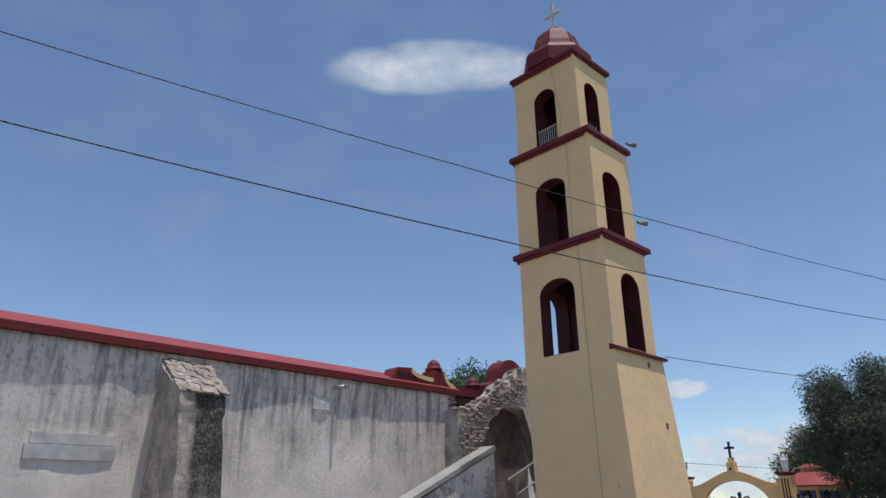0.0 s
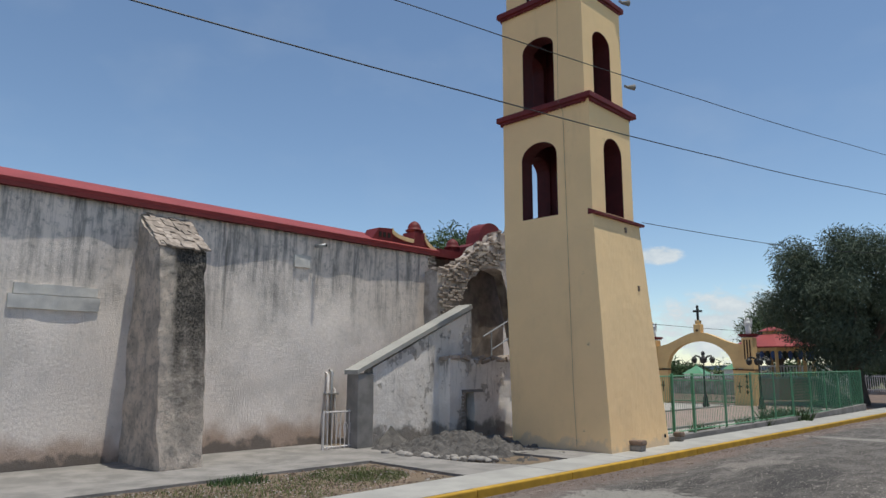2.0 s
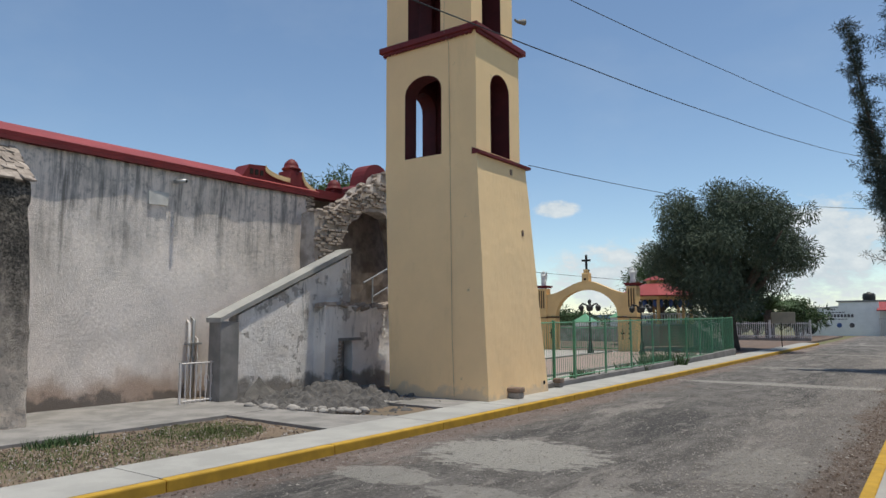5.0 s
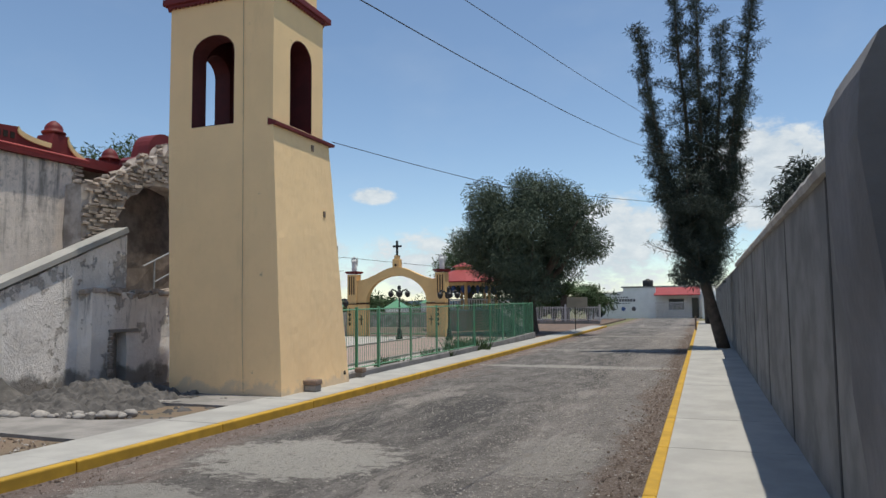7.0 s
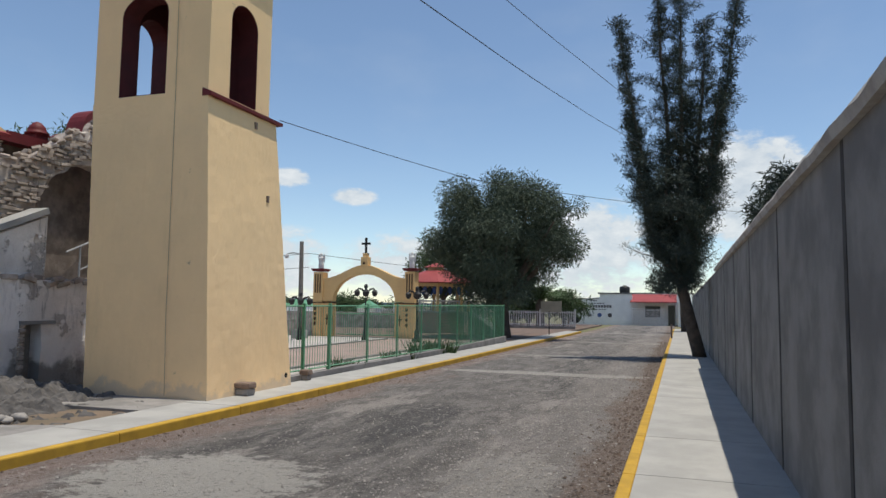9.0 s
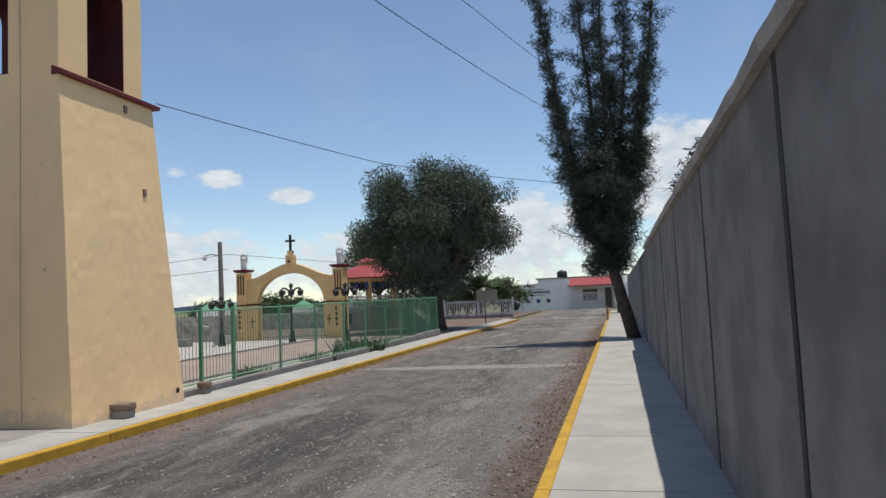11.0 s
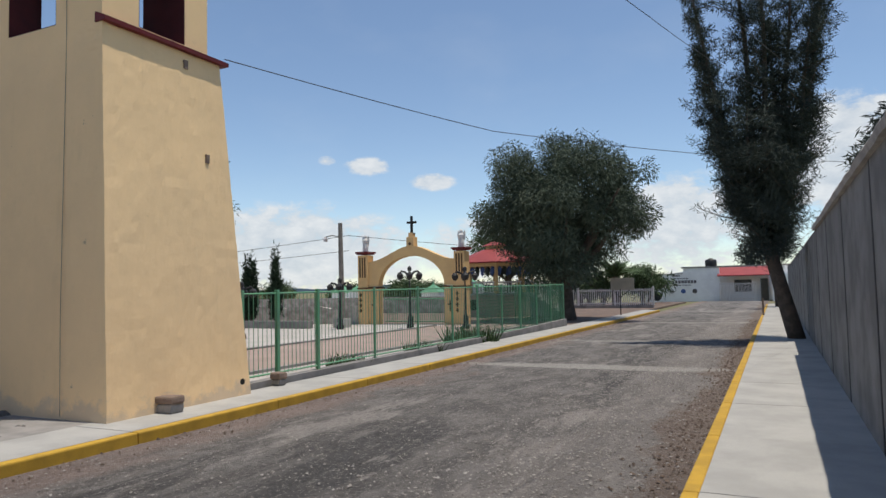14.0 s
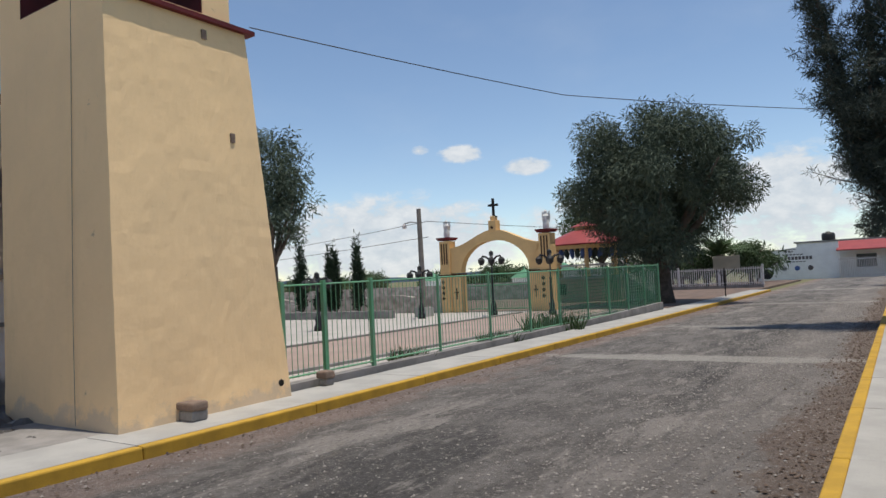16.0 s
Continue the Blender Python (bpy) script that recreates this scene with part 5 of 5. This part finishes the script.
def limb(bm, a, b, r0, r1, bend, seed):
    """A bent, tapered limb."""
    a, b = Vector(a), Vector(b)
    pts, rs_ = [], []
    for i in range(7):
        u = i / 6
        p = a.lerp(b, u) + Vector(noise.noise_vector(Vector((seed * 3.7, u * 2.2, seed)))) * bend * math.sin(math.pi * min(1, u * 1.2))
        pts.append(p)
        rs_.append(r0 + (r1 - r0) * u)
    tube(bm, pts, rs_, 8)
    return pts


def broad_tree(name, x, y, base, cz, rx, ry, rz, count, material, seed, label, size=0.30, trunk=0.38, group=""):
    """A trunk forking into limbs under a crown of drooping clumps."""
    rng = random.Random(seed)
    t = thing(name, (x, y, base), label, "tree", group)
    bm = bmesh.new()
    fork = (x + rng.uniform(-0.2, 0.2), y, base + (cz - rz - base) * 0.75 + 0.6)
    limb(bm, (x, y, base - 0.1), fork, trunk, trunk * 0.75, 0.15, seed)
    part("trunk", bm, "bark", t, smooth=True)
    cs = []
    for i in range(9):
        a = i * 2.4 + rng.uniform(-0.3, 0.3)
        r = rng.uniform(0.35, 0.8)
        end = (x + rx * r * math.cos(a), y + ry * r * math.sin(a), cz + rz * rng.uniform(-0.35, 0.6))
        bm = bmesh.new()
        limb(bm, fork, end, trunk * 0.5, 0.04, 0.5, seed + i)
        part("limb", bm, "bark", t, smooth=True)
    for i in range(210):
        while True:
            p = Vector((rng.uniform(-1, 1), rng.uniform(-1, 1), rng.uniform(-1, 1)))
            if 0.25 < p.length < 1:
                break
        if p.z < -0.72 and p.to_2d().length < 0.35:
            continue
        k = (1 + 0.22 * noise.noise(p * 2.6 + Vector((seed, 0, 0))))
        p = p * k * 0.86
        cs.append((x + p.x * rx, y + p.y * ry, cz + p.z * rz, rng.uniform(0.10, 0.25) * (rx + rz) / 2))
    leaf_object("crown", t, cs, count, 1.05, size, 0.09, 0.8, material, seed, "uneven crown of small leaves")
    return t


broad_tree("pepper_tree", -8.65, 40.0, 0.0, 5.65, 4.6, 4.2, 4.05, 120000, "leaf_pepper", 3, "large dark green pepper tree with drooping leaves", 0.22, 0.45)
broad_tree("far_tree", -17.5, 56.0, 0.0, 4.7, 3.4, 3.0, 2.4, 12000, "leaf_far", 8, "green tree behind the bandstand", 0.34, 0.25)
broad_tree("broadleaf_tree", -37.6, 43.0, 0.0, 8.9, 3.1, 3.2, 5.4, 15000, "leaf_pepper", 12, "tall dark tree beyond the tower", 0.42, 0.35)
broad_tree("church_tree", -22.5, 24.0, 0.0, 7.0, 3.4, 3.2, 2.0, 9000, "leaf_far", 17, "green tree behind the church gable", 0.3, 0.25)
broad_tree("wall_tree", 5.4, 39.0, 0.0, 6.5, 1.7, 1.7, 2.6, 7000, "leaf_casuarina", 19, "dark green tree behind the concrete wall", 0.36, 0.2)
broad_tree("wall_tree", 8.0, 41.0, 0.0, 6.9, 1.5, 1.5, 2.6, 6000, "leaf_casuarina", 22, "dark green tree behind the concrete wall", 0.36, 0.2)
broad_tree("far_tree", -9.6, 67.0, 0.0, 2.2, 1.8, 1.8, 1.4, 6000, "leaf_far", 25, "round green garden tree beyond the white fence", 0.3, 0.2)
broad_tree("far_tree", -14.6, 66.0, 0.0, 2.2, 2.3, 2.0, 1.5, 6000, "leaf_casuarina", 28, "dark garden shrub beyond the white fence", 0.3, 0.2)
broad_tree("far_tree", -1.6, 92.0, 0.0, 5.0, 2.0, 2.0, 2.0, 3000, "leaf_casuarina", 29, "dark tree behind the far houses", 0.4, 0.2)
rb = random.Random(77)
for i in range(26):
    bx_ = -70 + i * 2.4
    broad_tree("hedgerow_tree", bx_, 72 + rb.uniform(-8, 14), -0.05, rb.uniform(1.2, 1.9), rb.uniform(1.8, 3.0), 2.0, rb.uniform(1.0, 1.5), 1300, "leaf_far", 100 + i, "far green tree beyond the churchyard", 0.55, 0.15, "hedgerow")


def casuarina(x, y, fork, leaders, name, label, count, seed, skirt=60):
    """A tall ragged tree: several leaders, each with short upturned feathery branches."""
    rng = random.Random(seed)
    t = thing(name, (x, y, 0.15), label, "tree")
    bm = bmesh.new()
    limb(bm, (x, y, 0.1), fork, 0.23, 0.17, 0.05, seed)
    part("trunk", bm, "bark", t, smooth=True)
    cs = []
    for k, (tx, ty, tz, w) in enumerate(leaders):
        bm = bmesh.new()
        pts = []
        for i in range(7):
            u = i / 6
            o = Vector(noise.noise_vector(Vector((k * 3.7 + seed, u * 2.5, 1.0)))) * 0.22 * math.sin(math.pi * u)
            pts.append(Vector((fork[0] + (tx - fork[0]) * u ** 0.6, fork[1] + (ty - fork[1]) * u ** 0.6, fork[2] + (tz - fork[2]) * u)) + o)
        tube(bm, pts, [0.11 - 0.016 * i for i in range(7)], 8)
        part("leader", bm, "bark", t, smooth=True)
        n = int((tz - fork[2]) * 6.5)
        for i in range(n):
            u = (i + rng.random()) / n
            j = min(5, int(u * 6))
            p = pts[j].lerp(pts[j + 1], u * 6 - j)
            a = rng.uniform(0, 6.28)
            reach = (0.2 + 1.55 * w * (1.0 - u) ** 0.5) * rng.uniform(0.35, 1.15)
            q = p + Vector((math.cos(a) * reach, math.sin(a) * reach, reach * rng.uniform(0.2, 0.75)))
            for m in range(5):
                v = 0.15 + m * 0.21
                cs.append((*p.lerp(q, v), (0.19 - 0.025 * m) * rng.uniform(0.8, 1.15)))
            if i % 3 == 0:
                bm = bmesh.new()
                tube(bm, [p, p.lerp(q, 0.5) + Vector((0, 0, -0.05)), q], [0.022, 0.015, 0.006], 4)
                part("branch", bm, "bark", t)
    for i in range(skirt):
        z = rng.uniform(fork[2] - 0.4, fork[2] + 4.0)
        a = rng.uniform(0, 6.28)
        w = 0.35 + 0.28 * (z - fork[2] + 0.5)
        cs.append((fork[0] + w * math.cos(a), fork[1] + w * math.sin(a), z, rng.uniform(0.2, 0.36)))
    leaf_object("foliage", t, cs, count, 1.1, 0.17, 0.05, -0.1, "leaf_casuarina", seed, "feathery dark foliage plumes")


casuarina(1.2, 28.2, (0.55, 28.2, 2.9), ((-1.5, 28.1, 12.5, 0.55), (-0.1, 28.4, 15.1, 0.75), (0.75, 28.2, 14.2, 0.7), (1.55, 28.6, 12.2, 0.6), (2.7, 28.2, 13.2, 0.5), (2.0, 27.9, 9.6, 0.7), (-1.1, 28.5, 8.9, 0.75), (-0.7, 27.9, 6.4, 0.75), (0.9, 28.6, 9.4, 0.85), (1.4, 28.1, 6.8, 0.7), (0.2, 27.9, 7.6, 0.8)), "casuarina_tree", "tall dark casuarina tree leaning over the pavement", 150000, 5, 90)
casuarina(0.85, 57.0, (0.7, 57.0, 3.0), ((0.2, 57, 7.5, 1.6), (1.2, 57.2, 8.2, 1.6), (1.8, 56.6, 7.0, 1.5)), "casuarina_tree", "dark casuarina tree at the far end of the pavement", 14000, 15)


def cypress(x, y, h, r, seed):
    t = thing("cypress", (x, y, 0), "slim dark green cypress", "tree", "churchyard cypresses")
    bm = bmesh.new()
    tube(bm, [(x, y, -0.1), (x, y, h * 0.8)], [0.1, 0.03], 6)
    part("trunk", bm, "bark", t)
    rng = random.Random(seed)
    cs = [(x + rng.uniform(-0.3, 0.3) * r, y + rng.uniform(-0.3, 0.3) * r, 0.5 + (h - 0.7) * i / 40, r * max(0.12, math.sin(math.pi * (0.16 + 0.8 * i / 40)) ** 0.8 * (1 - 0.6 * i / 40))) for i in range(41)]
    leaf_object("crown", t, cs, 3000, 0.95, 0.2, 0.11, -1.6, "leaf_cypress", seed, "dense upright crown")


for x, h, r, s in ((-25.45, 4.4, 0.40, 1), (-23.5, 3.9, 0.28, 2), (-23.1, 4.1, 0.31, 3), (-21.6, 4.35, 0.36, 4), (-24.2, 1.5, 0.25, 5)):
    cypress(x, 33.6, h, r, s)

palm = thing("palm", (-11.0, 63.0, 0), "squat green palm with arching fronds", "palm")
bm = bmesh.new()
lathe(bm, -11, 63, [(0.4, 0), (0.36, 0.9), (0.45, 2.0), (0.2, 2.5)], 10)
part("trunk", bm, "bark", palm)
rp = random.Random(31)
for i in range(34):
    a, tilt = i * 2.4, rp.uniform(0.08, 1.1)
    L = rp.uniform(2.2, 3.0)
    bm = bmesh.new()
    spine = []
    for j in range(13):
        u = j / 12
        r_, z_ = L * (math.sin(tilt) * u + 0.3 * u * u), 2.4 + L * (math.cos(tilt) * u - 0.45 * u * u)
        spine.append(bm.verts.new((-11 + r_ * math.cos(a), 63 + r_ * math.sin(a), z_)))
    side = Vector((-math.sin(a), math.cos(a), 0))
    for j in range(12):
        w = 0.45 * math.sin(math.pi * (0.08 + 0.88 * j / 11))
        for s in (-1, 1):
            tip = spine[j].co + side * s * w + Vector((math.cos(a), math.sin(a), -0.35)) * w * 0.8
            bm.faces.new((spine[j], spine[j + 1], bm.verts.new(tip)))
    part("frond", bm, "leaf_palm", palm)

# ---- concrete wall on the east side ----
east = thing("wall_east", (WALL_X, 20, 0.1), "grey concrete panel wall along the pavement", "wall", kind="structure")
J0, JS, TOP = 7.4, 3.11, 2.86
panel = mesh_of("panel", rough_up(boxes((0.0, 0.16, 0.04, JS - 0.04, 0.0, TOP), bevel=0.015), 0.006, 1.2, 3), "grey_wall")
for k in range(-5, 18):
    piece("panel", panel, east, (WALL_X, J0 + k * JS, 0.0))
strip = mesh_of("joint_strip", rough_up(boxes((-0.004, 0.05, -0.042, 0.042, 0.0, TOP - 0.02)), 0.006, 3, 4), "joint_dark")
for k in range(-5, 18):
    piece("joint_strip", strip, east, (WALL_X, J0 + k * JS, 0.0))
part("core", boxes((WALL_X + 0.06, WALL_X + 0.15, J0 - 5 * JS, J0 + 18 * JS, 0, TOP - 0.01)), "joint_dark", east, "recessed dark joints")
bm = bmesh.new()
prof = [(WALL_X - 0.05, TOP - 0.02), (WALL_X - 0.07, TOP + 0.05), (WALL_X + 0.0, TOP + 0.15), (WALL_X + 0.12, TOP + 0.17), (WALL_X + 0.22, TOP + 0.06), (WALL_X + 0.21, TOP - 0.02)]
ys = [3.3 + i * 0.12 for i in range(168)]
loft(bm, [[(x + 0.012 * noise.noise((x * 9, y * 2, 1)), y, z + (0.025 * noise.noise((x * 6, y * 3.0, z * 6)) if z > TOP else 0)) for x, z in prof] for y in ys])
part("coping", bm, "cap_concrete", east, "rough mortar coping")
stub = thing("gate_pillar", (1.2, 3.2, 0.15), "rough dark concrete pillar at the end of the wall", "pillar")
bm = bmesh.new()
loft(bm, [[(x, y, z) for x, y in ((0.94 + i, 2.75), (1.55, 2.75), (1.55, 3.3), (0.96 + i, 3.3), (0.94 + i, 3.22))] for i, z in ((0.05, 0.1), (0.03, 1.2), (-0.01, 1.8), (-0.04, 2.2), (-0.035, 2.34), (0.0, 2.42), (0.05, 2.45))])
bmesh.ops.subdivide_edges(bm, edges=bm.edges[:], cuts=5, use_grid_fill=True)
rough_up(bm, 0.012, 4)
part("shaft", bm, "pillar_concrete", stub)

# ---- far end of the street ----
house = thing("white_house", (-7, 80, 0), "long white painted house with wall lettering and emblems", "house", shift=(-0.75, 0, 0))
bm = bmesh.new()
prism(bm, [(-10.7, 0), (-3.55, 0), (-3.55, 3.3), (-5.2, 3.25), (-7.0, 3.0), (-10.7, 2.65)], "y", 80, 80.3)
part("wall", bm, "white_paint", house)
part("rear_block", boxes((-7.4, 2.6, 84, 90, 0, 3.45)), "white_paint", house)
part("rear_roof", boxes((-7.6, 2.8, 83.8, 90.2, 3.45, 3.6)), "old_concrete", house)
part("wall_coping", boxes((-10.8, -7.0, 79.95, 80.35, 2.8, 2.86)), "old_concrete", house)
for x0, x1, z0, z1 in ((-8.0, -7.3, 2.55, 2.7), (-8.2, -6.4, 2.28, 2.38), (-8.35, -5.6, 1.85, 2.15), (-8.0, -6.2, 1.62, 1.70)):
    x = x0
    while x < x1 - 0.1:
        part("lettering", boxes((x, min(x + 0.22, x1), 79.985, 79.999, z0, z1)), "lettering", house)
        x += 0.3
for cx_, m in ((-8.1, "galvanised"), (-7.0, "cloth_blue"), (-5.9, "lettering")):
    bm = bmesh.new()
    tube(bm, [(cx_, 79.98, 1.05), (cx_, 79.998, 1.05)], 0.24, 8)
    part("emblem", bm, m, house, "small painted emblem")
part("shrub_arch", tube(bmesh.new(), [(-9.6, 79.97, 0.6), (-9.6, 79.999, 0.6)], 0.5, 12), "glass_dark", house, "dark round opening")
bm = bmesh.new()
lathe(bm, -5.5, 86, [(0.55, 3.6), (0.6, 3.75), (0.6, 4.2), (0.5, 4.35), (0.2, 4.42), (0.18, 4.5)], 14)
solid("water_tank", bm, "black_iron", "black plastic water tank on the flat roof", "water tank", "", True)
shop = thing("red_roof_house", (-1.3, 80, 0), "white house with a red tiled porch roof", "house", shift=(-0.85, 0, -0.1))
part("wall", boxes((-3.5, 1.0, 82.0, 82.3, 0, 3.0)), "white_paint", shop)
bm = bmesh.new()
prism(bm, [(79.4, 2.55), (79.4, 2.65), (82.2, 3.5), (82.2, 3.4)], "x", -3.6, 1.1)
part("porch_roof", bm, "roof_red", shop, "red porch roof")
part("window", boxes((-2.2, -0.6, 81.97, 82.01, 1.0, 2.2)), "glass_dark", shop)
part("doorway", boxes((0.2, 0.9, 81.97, 82.01, 0.1, 2.3)), "glass_dark", shop)
for i in range(26):
    part("fence_bar", boxes((-3.45 + i * 0.13, -3.41 + i * 0.13, 79.5, 79.54, 0.1, 1.9)), "white_metal", shop)
for z in (0.3, 1.75):
    part("fence_rail", boxes((-3.5, -0.05, 79.49, 79.53, z, z + 0.06)), "white_metal", shop)
part("side_block", boxes((1.2, 4.5, 80.5, 84, 0, 2.7)), "white_paint", shop)
wf = thing("white_fence", (-14.5, 58, 0), "white barred fence on a low wall", "fence")
part("plinth", boxes((-24, -7.3, 58.0, 58.25, -0.05, 0.3)), "old_concrete", wf)
wbar = mesh_of("bar", boxes((-0.022, 0.022, -0.02, 0.02, 0, 1.22)), "white_metal")
for i in range(116):
    piece("bar", wbar, wf, (-23.9 + i * 0.143, 58.12, 0.3))
for z in (0.42, 1.36):
    part("rail", boxes((-24, -7.3, 58.09, 58.15, z, z + 0.06)), "white_metal", wf)
for i in range(7):
    part("post", boxes((-24 + i * 2.77, -23.88 + i * 2.77, 58.05, 58.2, 0.3, 1.66)), "white_metal", wf)
solid("lot_far", boxes((-26, -7.08, 36.0, 76, -0.04, 0.09)), "verge_dirt", "bare brown earth beyond the fence", "ground")
sign = thing("sign_board", (-6.9, 44.0, 0.1), "blank buff sign board on a thin post", "sign")
part("post", tube(bmesh.new(), [(-6.85, 44, 0.1), (-6.85, 44, 1.55)], 0.03, 6), "black_iron", sign)
part("board", boxes((-7.35, -6.1, 44.0, 44.03, 1.5, 2.15), bevel=0.008), "sign_back", sign)
part("brace", tube(bmesh.new(), [(-6.85, 44.02, 1.1), (-6.35, 44.02, 1.5)], 0.018, 5), "black_iron", sign)
part("brace", tube(bmesh.new(), [(-6.85, 44.02, 1.1), (-7.25, 44.02, 1.5)], 0.018, 5), "black_iron", sign)
stake = thing("kerb_stake", (0.1, 44, 0.15), "thin brown stake standing at the kerb", "stake")
part("shaft", tube(bmesh.new(), [(0.1, 44, 0.05), (0.1, 44, 0.95)], 0.05, 6), "brown_stone", stake)

# hills on the horizon
bm = bmesh.new()
hp = []
for i in range(121):
    a = radians(-80 + i)
    h = 8 + 16 * max(0, noise.noise((i * 0.09, 2.0, 0))) + 10 * max(0, noise.noise((i * 0.25, 7.0, 0)))
    hp.append((1500 * math.sin(a), 1500 * math.cos(a), h))
vb = [bm.verts.new((x, y, -5)) for x, y, h in hp]
vt = [bm.verts.new((x, y, h)) for x, y, h in hp]
for i in range(120):
    bm.faces.new((vb[i], vb[i + 1], vt[i + 1], vt[i]))
solid("backdrop", bm, "hill_blue", "hazy blue hills on the horizon", "hills")
# small chapels and tombs far in the churchyard
for x, y, h in ((-32, 58, 1.7), (-27, 62, 1.5), (-22.5, 60, 1.9), (-38, 64, 1.6)):
    tb = thing("tomb_chapel", (x, y, 0), "small pale green tomb chapel with a pointed roof", "tomb", "tombs")
    part("body", boxes((x - 0.9, x + 0.9, y - 0.7, y + 0.7, 0, h)), "white_paint", tb)
    bm = bmesh.new()
    lathe(bm, x, y, [(1.35, h), (0.1, h + 0.7), (0.03, h + 1.0)], 4, math.pi / 4)
    part("roof", bm, "green_metal", tb)

# ---- overhead cables ----


def cable(name, pts, r, label):
    """A thin sagging line through points."""
    bm = bmesh.new()
    pp = []
    for a, b in zip(pts, pts[1:]):
        a, b = Vector(a), Vector(b)
        for i in range(12):
            u = i / 12
            pp.append(a.lerp(b, u) - Vector((0, 0, 0.004 * (b - a).length * 4 * u * (1 - u))))
    pp.append(Vector(pts[-1]))
    tube(bm, pp, r, 5)
    solid(name, bm, "black_iron", label, "cable", "")


def span(a, b, sag, n=12):
    """Points of a hanging line between a and b."""
    a, b = Vector(a), Vector(b)
    return [a.lerp(b, i / n) - Vector((0, 0, 4 * sag * (i / n) * (1 - i / n))) for i in range(n + 1)]


CAB_A = span((-4.05, -10.0, 4.174), (2.078, 26.0, 6.534), 0.822) + [Vector((2.49, 28.4, 6.93))]
CAB_B = span((-2.934, -10.0, 3.298), (0.849, 26.0, 6.686), 0.968) + [Vector((1.1, 28.4, 7.19))]
cable("overhead_cable", CAB_A, 0.0036, "black overhead cable across the street")
cable("overhead_cable", CAB_B, 0.0042, "black overhead cable across the street")
cable("overhead_cable", [(-7.12, 14.6, 5.5), (-5.0, 21.0, 5.35), (-1.0, 27.5, 5.5), (5.0, 38.0, 6.3)], 0.009, "black cable strung from the bell tower")
cable("overhead_cable", [(-45, 40, 3.2), (-16.9, 33.0, 3.6)], 0.012, "thin cable to the utility pole")
cable("overhead_cable", [(-45, 44, 4.2), (-16.9, 33.0, 4.3), (-11, 60, 4.2)], 0.012, "thin cable to the utility pole")
